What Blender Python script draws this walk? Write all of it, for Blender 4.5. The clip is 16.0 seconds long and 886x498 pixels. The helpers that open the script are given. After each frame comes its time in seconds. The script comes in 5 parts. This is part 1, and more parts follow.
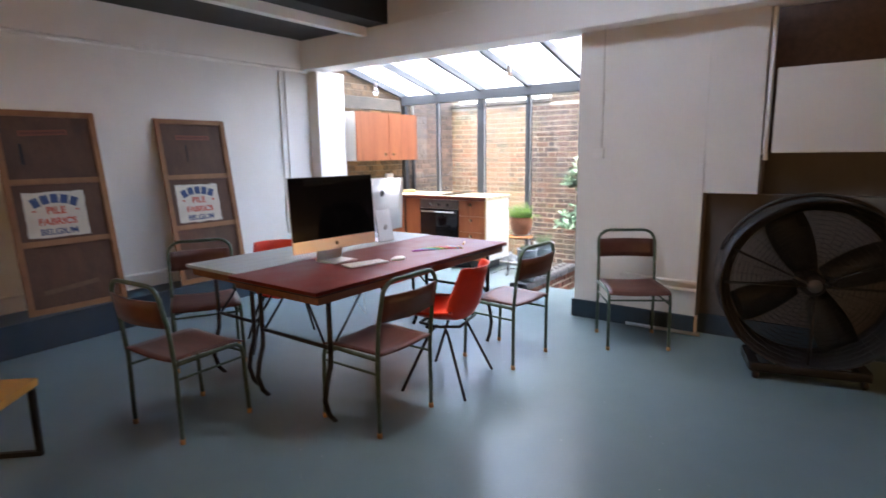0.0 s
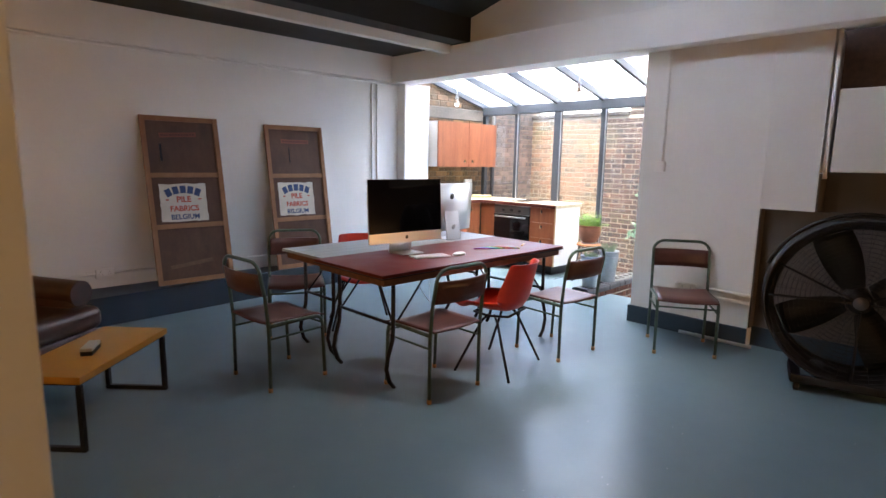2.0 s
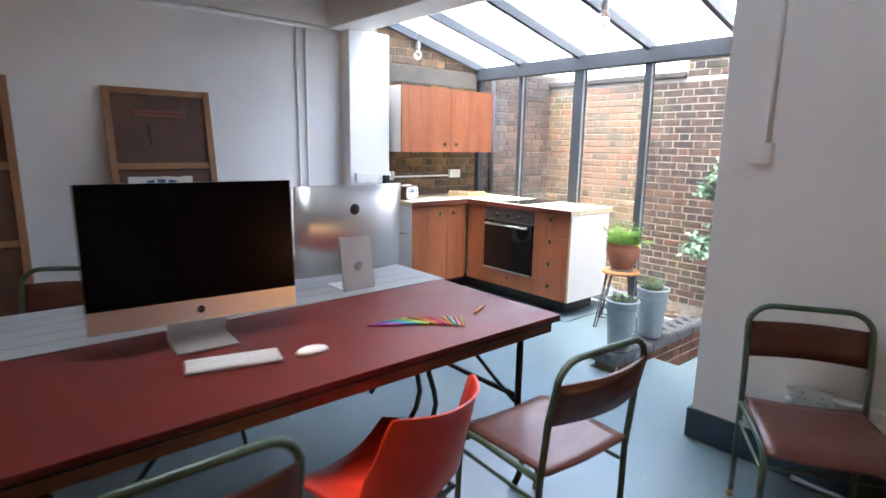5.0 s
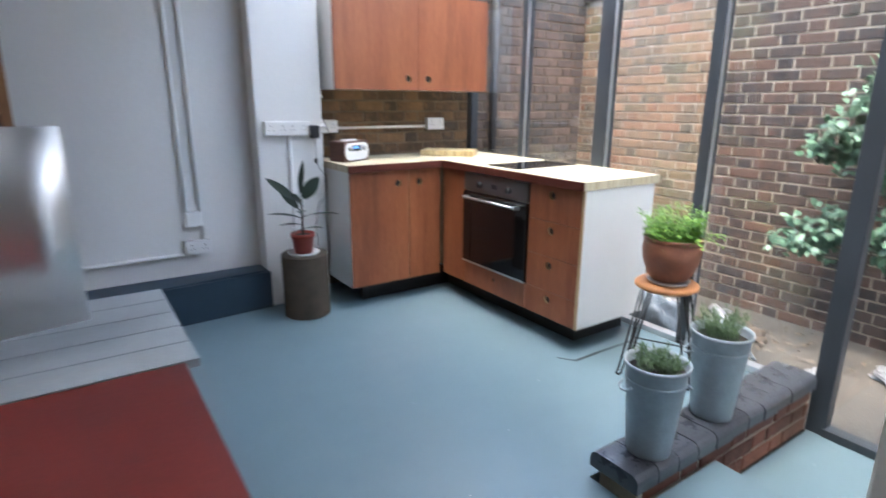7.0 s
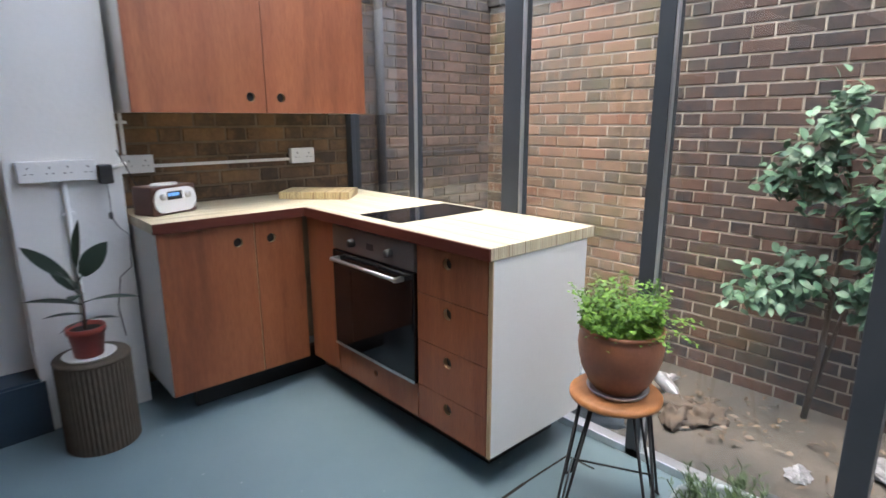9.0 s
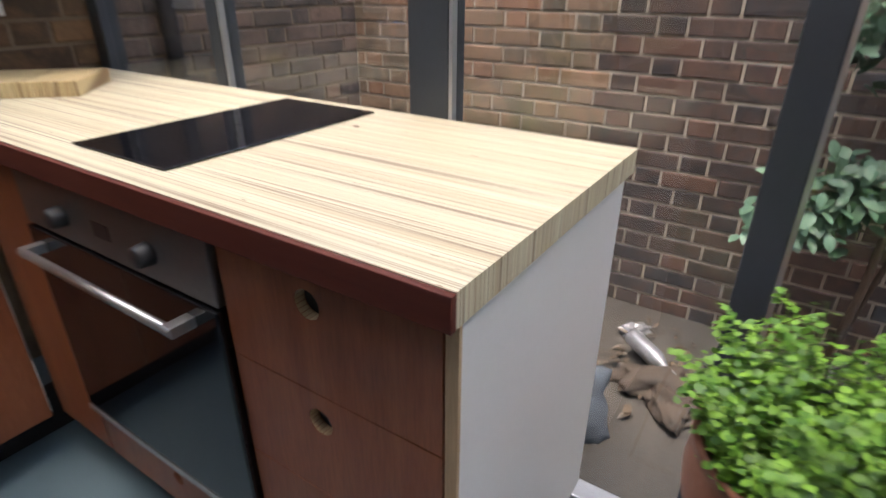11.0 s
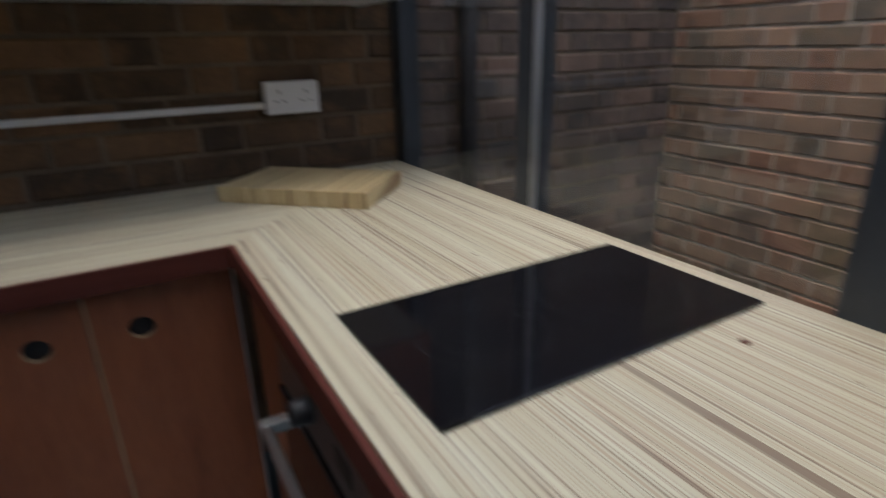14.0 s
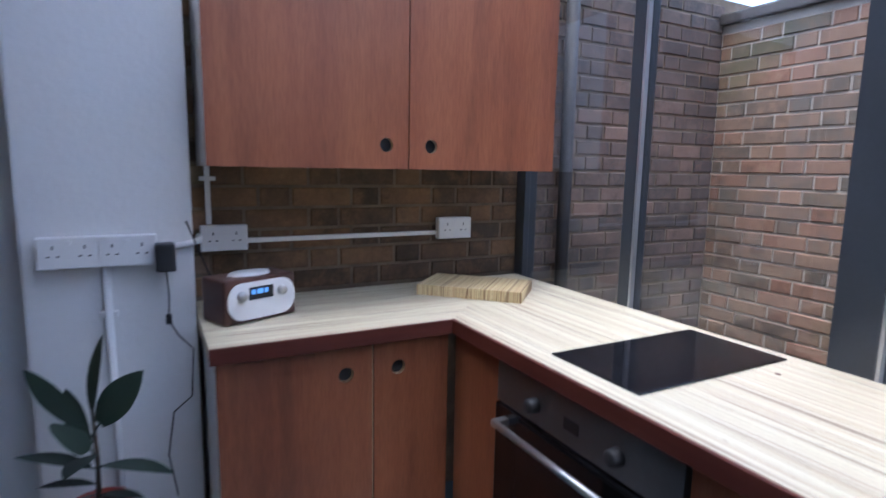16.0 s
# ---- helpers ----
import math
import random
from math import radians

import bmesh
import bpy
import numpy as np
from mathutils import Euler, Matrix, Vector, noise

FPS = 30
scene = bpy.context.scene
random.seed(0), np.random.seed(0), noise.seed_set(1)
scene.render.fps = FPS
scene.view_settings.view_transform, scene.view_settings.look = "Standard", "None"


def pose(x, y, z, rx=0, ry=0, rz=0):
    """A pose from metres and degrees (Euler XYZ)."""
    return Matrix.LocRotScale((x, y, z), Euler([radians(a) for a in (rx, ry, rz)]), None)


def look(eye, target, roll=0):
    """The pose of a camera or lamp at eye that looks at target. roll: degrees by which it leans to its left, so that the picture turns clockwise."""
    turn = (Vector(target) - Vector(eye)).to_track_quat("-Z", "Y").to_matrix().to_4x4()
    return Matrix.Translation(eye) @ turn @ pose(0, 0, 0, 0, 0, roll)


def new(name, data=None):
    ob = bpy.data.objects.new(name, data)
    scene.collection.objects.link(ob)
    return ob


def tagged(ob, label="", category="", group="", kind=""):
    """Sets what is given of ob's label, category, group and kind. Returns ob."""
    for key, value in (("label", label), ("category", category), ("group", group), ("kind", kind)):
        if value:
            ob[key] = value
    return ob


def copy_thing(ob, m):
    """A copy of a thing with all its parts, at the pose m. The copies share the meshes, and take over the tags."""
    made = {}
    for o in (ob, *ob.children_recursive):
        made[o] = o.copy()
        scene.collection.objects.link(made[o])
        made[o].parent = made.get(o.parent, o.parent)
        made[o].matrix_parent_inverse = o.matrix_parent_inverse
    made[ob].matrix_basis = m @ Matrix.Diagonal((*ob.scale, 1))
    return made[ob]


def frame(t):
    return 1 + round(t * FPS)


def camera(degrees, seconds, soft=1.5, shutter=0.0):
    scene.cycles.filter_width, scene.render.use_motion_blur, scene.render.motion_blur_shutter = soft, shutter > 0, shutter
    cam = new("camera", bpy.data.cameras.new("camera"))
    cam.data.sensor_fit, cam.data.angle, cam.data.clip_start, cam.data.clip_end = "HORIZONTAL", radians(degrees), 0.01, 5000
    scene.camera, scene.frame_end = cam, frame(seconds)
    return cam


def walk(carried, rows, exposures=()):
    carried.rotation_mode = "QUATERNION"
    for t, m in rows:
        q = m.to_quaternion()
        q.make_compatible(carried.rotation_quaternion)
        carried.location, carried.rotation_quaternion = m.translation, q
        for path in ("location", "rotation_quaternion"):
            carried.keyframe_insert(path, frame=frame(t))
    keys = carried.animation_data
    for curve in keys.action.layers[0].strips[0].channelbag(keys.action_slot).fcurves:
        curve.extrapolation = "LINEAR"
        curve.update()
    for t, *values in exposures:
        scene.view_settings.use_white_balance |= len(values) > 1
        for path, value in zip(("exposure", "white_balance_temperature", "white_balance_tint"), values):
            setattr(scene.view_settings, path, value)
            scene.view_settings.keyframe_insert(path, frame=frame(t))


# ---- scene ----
cam = camera(77.5, 16.0, shutter=0.5)
PATH = [
    (0, (0.374, 0.135, 1.432), (1.961, 1.305, 1.094), -0.8),
    (0.5, (0.281, -0.023, 1.444), (1.75, 1.304, 1.157), -0.8),
    (1, (0.107, -0.231, 1.437), (1.487, 1.181, 1.118), 0.6),
    (1.5, (0.055, -0.312, 1.447), (1.393, 1.14, 1.131), 1.5),
    (2, (0.151, -0.305, 1.441), (1.536, 1.104, 1.126), 1.0),
    (2.5, (0.406, -0.241, 1.455), (1.677, 1.273, 1.154), 3.1),
    (3, (0.789, -0.072, 1.434), (2.085, 1.412, 1.09), 1.0),
    (3.5, (1.132, 0.104, 1.436), (2.366, 1.633, 1.067), -0.1),
    (4, (1.562, 0.31, 1.458), (2.742, 1.878, 1.068), 1.4),
    (4.5, (1.912, 0.621, 1.437), (3.179, 2.123, 1.066), 1.1),
    (4.7, (2.023, 0.726, 1.446), (3.314, 2.208, 1.079), 1.0),
    (6.8, (3.793, 1.728, 1.306), (4.846, 3.363, 0.841), 0.8),
    (7, (3.87, 1.779, 1.302), (4.957, 3.376, 0.783), 0.4),
    (7.5, (4.081, 1.967, 1.28), (5.356, 3.389, 0.686), 1.0),
    (8, (4.243, 2.1, 1.314), (5.519, 3.555, 0.809), 0.6),
    (8.2, (4.326, 2.137, 1.333), (5.58, 3.632, 0.896), 0.1),
    (10.3, (5.242, 3.043, 1.267), (6.678, 4.302, 0.673), 0.1),
    (10.5, (5.347, 3.126, 1.246), (6.757, 4.373, 0.57), -0.3),
    (11, (5.569, 3.373, 1.185), (7.072, 4.361, 0.311), 0.2),
    (11.5, (5.731, 3.521, 1.072), (7.222, 4.417, 0.087), 0.6),
    (11.6, (5.762, 3.54, 1.063), (7.217, 4.421, 0.03), 0.8),
    (12, (5.859, 3.583, 1.027), (7.253, 4.47, -0.099), 1.9),
    (12.5, (5.88, 3.595, 1.03), (7.283, 4.469, -0.096), 1.3),
    (13, (5.878, 3.638, 1.115), (7.294, 4.668, 0.147), 0.2),
    (13.4, (5.853, 3.71, 1.171), (7.134, 4.964, 0.286), -0.5),
    (13.5, (5.852, 3.726, 1.176), (7.102, 5.028, 0.316), -0.5),
    (14, (5.81, 3.81, 1.257), (6.74, 5.44, 0.566), -1.5),
    (14.5, (5.72, 3.831, 1.313), (6.251, 5.679, 0.764), -0.9),
    (15, (5.6, 3.79, 1.394), (6.037, 5.701, 0.994), 1.5),
    (15.5, (5.379, 3.612, 1.379), (6.201, 5.42, 1.141), 0.3),
    (16, (5.159, 3.422, 1.37), (6.082, 5.173, 1.082), 1.0),
]
EXPOSURE = [(0, 4.75, 6250, 10), (4.5, 4.6, 6150, 8), (7.0, 3.8, 5950, 6), (7.5, 3.65, 5950, 6), (8.0, 3.5, 6000, 6), (10.5, 2.9, 6500, 12), (11, 2.65, 6400, 12), (11.5, 2.35, 6200, 11), (12, 2.1, 6100, 10),
            (12.5, 1.85, 6100, 9), (13.0, 1.6, 6100, 8), (13.5, 1.55, 6000, 8), (14.0, 1.42, 5950, 9), (14.5, 1.38, 5900, 11), (15.0, 1.78, 5600, 13), (15.5, 2.35, 5350, 14), (16.0, 2.62, 5200, 14)]
walk(cam, [(t, look(eye, target, roll)) for t, eye, target, roll in PATH], EXPOSURE)

# ---- world, sun, lamps ----
world = bpy.data.worlds.new("sky")
scene.world = world
world.use_nodes = True
wn = world.node_tree.nodes
sky = wn.new("ShaderNodeTexSky")
sky.sky_type, sky.sun_disc = "NISHITA", False
sky.sun_elevation, sky.sun_rotation = radians(80), radians(270)
sky.air_density, sky.dust_density = 1.0, 5.0
world.node_tree.links.new(sky.outputs[0], wn["Background"].inputs[0])
wn["Background"].inputs[1].default_value = 0.15

sun_data = bpy.data.lights.new("sun", "SUN")
sun_data.energy, sun_data.angle, sun_data.color = 0.06, radians(30), (1.0, 0.97, 0.92)
sun = new("sun", sun_data)
sun.matrix_world = look((2.5, 3.4, 20), (6.0, 3.4, 0))


def bulb_lamp(name, x, y, z, watts, colour, radius=0.05):
    d = bpy.data.lights.new(name, "POINT")
    d.energy, d.color, d.shadow_soft_size = watts, colour, radius
    ob = new(name, d)
    ob.location = (x, y, z)
    return ob


bulb_lamp("lamp_light", 4.77, -2.57, 0.52, 0.36, (1.0, 0.50, 0.20), 0.03)
bulb_lamp("lamp_light", -1.3, -0.9, 1.75, 0.055, (1.0, 0.42, 0.13))
bulb_lamp("lamp_light", -1.5, 3.3, 1.55, 0.018, (1.0, 0.50, 0.20))


# ---- materials ----
def principled(name):
    m = bpy.data.materials.new(name)
    m.use_nodes = True
    n = m.node_tree.nodes
    return m, n, m.node_tree.links, n["Principled BSDF"]


def coords(n, l, scale=(1, 1, 1), space="Object"):
    tc = n.new("ShaderNodeTexCoord")
    mp = n.new("ShaderNodeMapping")
    mp.inputs["Scale"].default_value = scale
    l.new(tc.outputs[space], mp.inputs[0])
    return mp.outputs[0]


def noise_tex(n, l, vec, scale, detail=4.0, rough=0.55):
    t = n.new("ShaderNodeTexNoise")
    t.inputs["Scale"].default_value, t.inputs["Detail"].default_value, t.inputs["Roughness"].default_value = scale, detail, rough
    l.new(vec, t.inputs["Vector"])
    return t.outputs[0]


def ramp(n, l, fac, stops):
    r = n.new("ShaderNodeValToRGB")
    while len(r.color_ramp.elements) < len(stops):
        r.color_ramp.elements.new(0.5)
    for e, (p, c) in zip(r.color_ramp.elements, stops):
        e.position, e.color = p, (*c, 1)
    l.new(fac, r.inputs[0])
    return r.outputs[0]


def mixed(n, l, fac, a, b, mode="MIX"):
    m = n.new("ShaderNodeMix")
    m.data_type, m.blend_type = "RGBA", mode
    for socket, v in ((m.inputs[0], fac), (m.inputs[6], a), (m.inputs[7], b)):
        if isinstance(v, (int, float)):
            socket.default_value = v
        elif isinstance(v, tuple):
            socket.default_value = (*v, 1)
        else:
            l.new(v, socket)
    return m.outputs[2]


def bump(n, l, bsdf, height, strength=0.2, distance=0.01):
    b = n.new("ShaderNodeBump")
    b.inputs["Strength"].default_value, b.inputs["Distance"].default_value = strength, distance
    l.new(height, b.inputs["Height"])
    l.new(b.outputs[0], bsdf.inputs["Normal"])


def plain(name, colour, rough=0.5, metal=0.0, var=0.25, scale=6.0, bumpy=0.08, rough_var=0.12, coat=0.0, fine=90.0):
    """A painted, moulded or metal surface with broad stains and a fine grain."""
    m, n, l, b = principled(name)
    v = coords(n, l)
    big, small = noise_tex(n, l, v, scale), noise_tex(n, l, v, fine, 3)
    dark = tuple(c * (1 - var) for c in colour)
    light = tuple(min(1, c * (1 + var * 0.6)) for c in colour)
    c1 = ramp(n, l, big, [(0.3, dark), (0.7, light)])
    c2 = mixed(n, l, 0.25, c1, ramp(n, l, small, [(0.3, dark), (0.7, light)]))
    l.new(c2, b.inputs["Base Color"])
    r = n.new("ShaderNodeMapRange")
    r.inputs[3].default_value, r.inputs[4].default_value = max(0.02, rough - rough_var), min(1, rough + rough_var)
    l.new(big, r.inputs[0])
    l.new(r.outputs[0], b.inputs["Roughness"])
    b.inputs["Metallic"].default_value = metal
    b.inputs["Coat Weight"].default_value = coat
    if bumpy:
        bump(n, l, b, small, bumpy, 0.004)
    return m


def wood(name, dark, light, grain=(3, 3, 40), rough=0.45, coat=0.0, streak=0.6, blotch=0.0):
    """Timber or veneer: grain is the mapping scale, small along the fibres."""
    m, n, l, b = principled(name)
    v = coords(n, l, grain)
    g1, g2 = noise_tex(n, l, v, 1.6, 6, 0.65), noise_tex(n, l, coords(n, l), 2.2, 3)
    c1 = ramp(n, l, g1, [(0.32, dark), (0.68, light)])
    mid = tuple((p + q) / 2 for p, q in zip(dark, light))
    c2 = mixed(n, l, 1 - streak, c1, ramp(n, l, g2, [(0.3, tuple(c * 0.8 for c in mid)), (0.7, tuple(c * 1.15 for c in mid))]))
    if blotch:
        flow = noise_tex(n, l, coords(n, l, tuple(k * 0.75 for k in grain)), 1.0, 5, 0.7)
        c2 = mixed(n, l, ramp(n, l, flow, [(0.52, (0, 0, 0)), (0.72, (blotch, blotch, blotch))]), c2, tuple(c * 0.55 for c in dark))
        pores = noise_tex(n, l, coords(n, l, tuple(k * 26 for k in grain)), 1.0, 2, 0.6)
        c2 = mixed(n, l, 0.35, c2, ramp(n, l, pores, [(0.35, (0.6, 0.55, 0.5)), (0.6, (1.0, 1.0, 1.0))]), "MULTIPLY")
    l.new(c2, b.inputs["Base Color"])
    r = n.new("ShaderNodeMapRange")
    r.inputs[3].default_value, r.inputs[4].default_value = max(0.05, rough - 0.1), min(1, rough + 0.1)
    l.new(g2, r.inputs[0])
    l.new(r.outputs[0], b.inputs["Roughness"])
    b.inputs["Coat Weight"].default_value = coat
    bump(n, l, b, g1, 0.08, 0.003)
    return m


def brick_material(name, stops, island, patch=(0.10, 0.10, 0.05), patchy=0.35):
    """Fired clay: a tone of its own for each brick, blotches across bricks, moss or soot in patches."""
    m, n, l, b = principled(name)
    g = n.new("ShaderNodeNewGeometry")
    rnd = g.outputs["Random Per Island"] if island else n.new("ShaderNodeObjectInfo").outputs["Random"]
    base = ramp(n, l, rnd, stops)
    where = g.outputs["Position"]
    small, blot, big = noise_tex(n, l, where, 75, 4, 0.7), noise_tex(n, l, where, 13, 5, 0.65), noise_tex(n, l, where, 1.7, 5, 0.6)
    c = mixed(n, l, ramp(n, l, blot, [(0.46, (0, 0, 0)), (0.70, (0.6, 0.6, 0.6))]), base, tuple(min(1.0, v * 1.15) for v in stops[-1][1]))
    c = mixed(n, l, ramp(n, l, blot, [(0.30, (0.6, 0.6, 0.6)), (0.44, (0, 0, 0))]), c, tuple(v * 0.7 for v in stops[0][1]))
    c = mixed(n, l, 0.5, c, ramp(n, l, small, [(0.25, (0.4, 0.38, 0.36)), (0.75, (1.0, 1.0, 1.0))]), "MULTIPLY")
    c = mixed(n, l, ramp(n, l, big, [(0.50, (0, 0, 0)), (0.66, (patchy, patchy, patchy))]), c, patch)
    l.new(c, b.inputs["Base Color"])
    b.inputs["Roughness"].default_value = 0.9
    bump(n, l, b, blot, 0.6, 0.008)
    return m


def worktop_material(name="ply_strip_worktop", tint=(1.0, 1.0, 1.0)):
    """Edge-laminated ply: long pale birch strips parted by irregular brown glue lines."""
    m, n, l, b = principled(name)
    black, white = (0, 0, 0), (1, 1, 1)
    pale = noise_tex(n, l, coords(n, l, (42, 0.5, 1)), 1.0, 2, 0.5)
    c = ramp(n, l, pale, [(0.3, (0.53, 0.475, 0.315)), (0.5, (0.61, 0.57, 0.405)), (0.7, (0.68, 0.66, 0.495))])
    fine = noise_tex(n, l, coords(n, l, (240, 1.2, 1)), 1.0, 2, 0.5)
    c = mixed(n, l, ramp(n, l, fine, [(0.52, black), (0.62, (0.35, 0.35, 0.35))]), c, (0.44, 0.33, 0.22))
    tan = noise_tex(n, l, coords(n, l, (125, 0.5, 1)), 1.0, 1, 0.4)
    c = mixed(n, l, ramp(n, l, tan, [(0.460, black), (0.490, (0.55, 0.55, 0.55)), (0.510, (0.55, 0.55, 0.55)), (0.540, black)]), c, (0.40, 0.27, 0.17))
    glue = noise_tex(n, l, coords(n, l, (68, 0.3, 1)), 1.0, 1, 0.4)
    fade = noise_tex(n, l, coords(n, l, (30, 2.2, 1)), 1.0, 2)
    line = ramp(n, l, glue, [(0.476, black), (0.492, (0.85, 0.85, 0.85)), (0.508, (0.85, 0.85, 0.85)), (0.524, black)])
    line = mixed(n, l, 1.0, line, ramp(n, l, fade, [(0.34, (0.1, 0.1, 0.1)), (0.56, white)]), "MULTIPLY")
    c = mixed(n, l, line, c, (0.20, 0.128, 0.078))
    knots = noise_tex(n, l, coords(n, l, (120, 26, 1)), 1.0, 1)
    c = mixed(n, l, ramp(n, l, knots, [(0.735, black), (0.76, (0.8, 0.8, 0.8))]), c, (0.20, 0.115, 0.06))
    c = mixed(n, l, 1.0, c, tint, "MULTIPLY")
    l.new(c, b.inputs["Base Color"])
    r = n.new("ShaderNodeMapRange")
    r.inputs[3].default_value, r.inputs[4].default_value = 0.36, 0.52
    l.new(fade, r.inputs[0])
    l.new(r.outputs[0], b.inputs["Roughness"])
    bump(n, l, b, glue, 0.10, 0.002)
    return m


def floor_material():
    m, n, l, b = principled("painted_concrete_floor")
    v = coords(n, l)
    big, mid = noise_tex(n, l, v, 0.9, 2, 0.45), noise_tex(n, l, v, 6.0, 3, 0.5)
    c = mixed(n, l, big, (0.115, 0.172, 0.203), (0.165, 0.232, 0.262))
    c = mixed(n, l, 0.3, c, mixed(n, l, mid, (0.10, 0.152, 0.18), (0.18, 0.25, 0.282)))
    specks = n.new("ShaderNodeTexVoronoi")
    specks.inputs["Scale"].default_value = 9.0
    l.new(v, specks.inputs["Vector"])
    c = mixed(n, l, ramp(n, l, specks.outputs["Distance"], [(0.022, (0.6, 0.6, 0.6)), (0.04, (0, 0, 0))]), c, (0.5, 0.52, 0.52))
    l.new(c, b.inputs["Base Color"])
    b.inputs["Roughness"].default_value = 0.3
    return m


def leaf_material(name, a, c):
    m, n, l, b = principled(name)
    g = n.new("ShaderNodeNewGeometry")
    l.new(ramp(n, l, g.outputs["Random Per Island"], [(0.0, a), (1.0, c)]), b.inputs["Base Color"])
    b.inputs["Roughness"].default_value = 0.5
    b.inputs["Subsurface Weight"].default_value = 0.0
    return m


def glass_material():
    m, n, l, b = principled("window_glass")
    b.inputs["Base Color"].default_value = (0.97, 0.985, 0.98, 1)
    b.inputs["Transmission Weight"].default_value = 1.0
    b.inputs["Roughness"].default_value = 0.0
    b.inputs["IOR"].default_value = 1.45
    return m


def roof_glass_material():
    """Dusty roof glass: lets most light straight through, with a thin milky film."""
    m, n, l, b = principled("dusty_roof_glass")
    tr = n.new("ShaderNodeBsdfTransparent")
    tr.inputs[0].default_value = (0.86, 0.88, 0.88, 1)
    mix = n.new("ShaderNodeMixShader")
    dust = noise_tex(n, l, coords(n, l), 3.0, 5)
    r = n.new("ShaderNodeMapRange")
    r.inputs[3].default_value, r.inputs[4].default_value = 0.22, 0.50
    l.new(dust, r.inputs[0])
    l.new(r.outputs[0], mix.inputs[0])
    l.new(tr.outputs[0], mix.inputs[1])
    film = n.new("ShaderNodeBsdfTranslucent")
    film.inputs[0].default_value = (0.82, 0.84, 0.85, 1)
    l.new(film.outputs[0], mix.inputs[2])
    l.new(mix.outputs[0], n["Material Output"].inputs[0])
    return m


def glow(name, colour, strength):
    m, n, l, b = principled(name)
    b.inputs["Base Color"].default_value = (*colour, 1)
    b.inputs["Emission Color"].default_value = (*colour, 1)
    b.inputs["Emission Strength"].default_value = strength
    return m


WHITE = plain("white_wall_paint", (0.74, 0.74, 0.73), 0.75, var=0.06, scale=1.4, bumpy=0.25, fine=45)
NAVY = plain("navy_gloss_paint", (0.022, 0.043, 0.066), 0.45, var=0.3, scale=3)
BLACK_CEIL = plain("black_ceiling_paint", (0.012, 0.012, 0.013), 0.7, var=0.3, scale=3)
FLOOR = floor_material()
FRAME = plain("dark_grey_window_frame", (0.035, 0.042, 0.05), 0.4, var=0.2, scale=5)
ALU = plain("aluminium_trim", (0.6, 0.62, 0.64), 0.35, 0.9, var=0.1)
GLASS = glass_material()
FROST = roof_glass_material()
MORTAR = plain("lime_mortar", (0.40, 0.35, 0.275), 0.95, var=0.3, scale=9, bumpy=0.4)
MORTAR_DARK = plain("sooty_mortar", (0.185, 0.140, 0.092), 0.95, var=0.4, scale=9, bumpy=0.4)
RED_STOPS = [(0.0, (0.042, 0.037, 0.037)), (0.3, (0.060, 0.048, 0.043)), (0.6, (0.080, 0.058, 0.048)), (0.85, (0.094, 0.061, 0.048)), (1.0, (0.140, 0.080, 0.056))]
OLD_STOPS = [(0.0, (0.13, 0.112, 0.082)), (0.3, (0.20, 0.145, 0.098)), (0.6, (0.26, 0.172, 0.108)), (0.85, (0.27, 0.142, 0.088)), (1.0, (0.35, 0.225, 0.14))]
BROWN_STOPS = [(0.0, (0.080, 0.052, 0.031)), (0.4, (0.125, 0.080, 0.044)), (0.8, (0.19, 0.112, 0.055)), (1.0, (0.28, 0.160, 0.074))]
SOOT_STOPS = [(0.0, (0.075, 0.064, 0.056)), (0.4, (0.115, 0.090, 0.074)), (0.8, (0.165, 0.118, 0.090)), (1.0, (0.23, 0.150, 0.108))]
BRICK_OLD, BRICK_OLD_FAR = brick_material("orange_old_brick", OLD_STOPS, False, (0.10, 0.105, 0.04), 0.6), brick_material("orange_old_brick_far", OLD_STOPS, True, (0.10, 0.105, 0.04), 0.6)
BRICK_RED, BRICK_RED_FAR = brick_material("red_brick", RED_STOPS, False), brick_material("red_brick_far", RED_STOPS, True)
BRICK_BROWN, BRICK_BROWN_FAR = brick_material("brown_brick", BROWN_STOPS, False, (0.05, 0.042, 0.032), 0.5), brick_material("brown_brick_far", BROWN_STOPS, True, (0.05, 0.042, 0.032), 0.5)
BRICK_SOOT, BRICK_SOOT_FAR = brick_material("sooty_brick", SOOT_STOPS, False, (0.035, 0.035, 0.03), 0.6), brick_material("sooty_brick_far", SOOT_STOPS, True, (0.035, 0.035, 0.03), 0.6)
SILL_STOPS = [(0.0, (0.11, 0.045, 0.032)), (0.5, (0.17, 0.066, 0.044)), (1.0, (0.25, 0.10, 0.062))]
BRICK_SILL, BRICK_SILL_FAR = brick_material("red_sill_brick", SILL_STOPS, False), brick_material("red_sill_brick_far", SILL_STOPS, True)
COPING = plain("black_painted_brick", (0.055, 0.060, 0.072), 0.30, var=0.4, scale=14, bumpy=0.3)
VENEER = wood("red_brown_veneer", (0.205, 0.058, 0.024), (0.36, 0.128, 0.052), (7, 7, 0.8), 0.42, streak=0.55, blotch=0.7)
VENEER_EDGE = wood("stained_worktop_edge", (0.065, 0.014, 0.010), (0.125, 0.034, 0.02), (1, 1, 12), 0.55)
VENEER_EDGE.node_tree.nodes["Principled BSDF"].inputs["Specular IOR Level"].default_value = 0.25
PLY = wood("raw_ply_edge", (0.36, 0.24, 0.12), (0.66, 0.50, 0.30), (60, 60, 4), 0.6)
WORKTOP = worktop_material()
BOARD_PLY = worktop_material("striped_ply_board", (0.96, 0.84, 0.62))
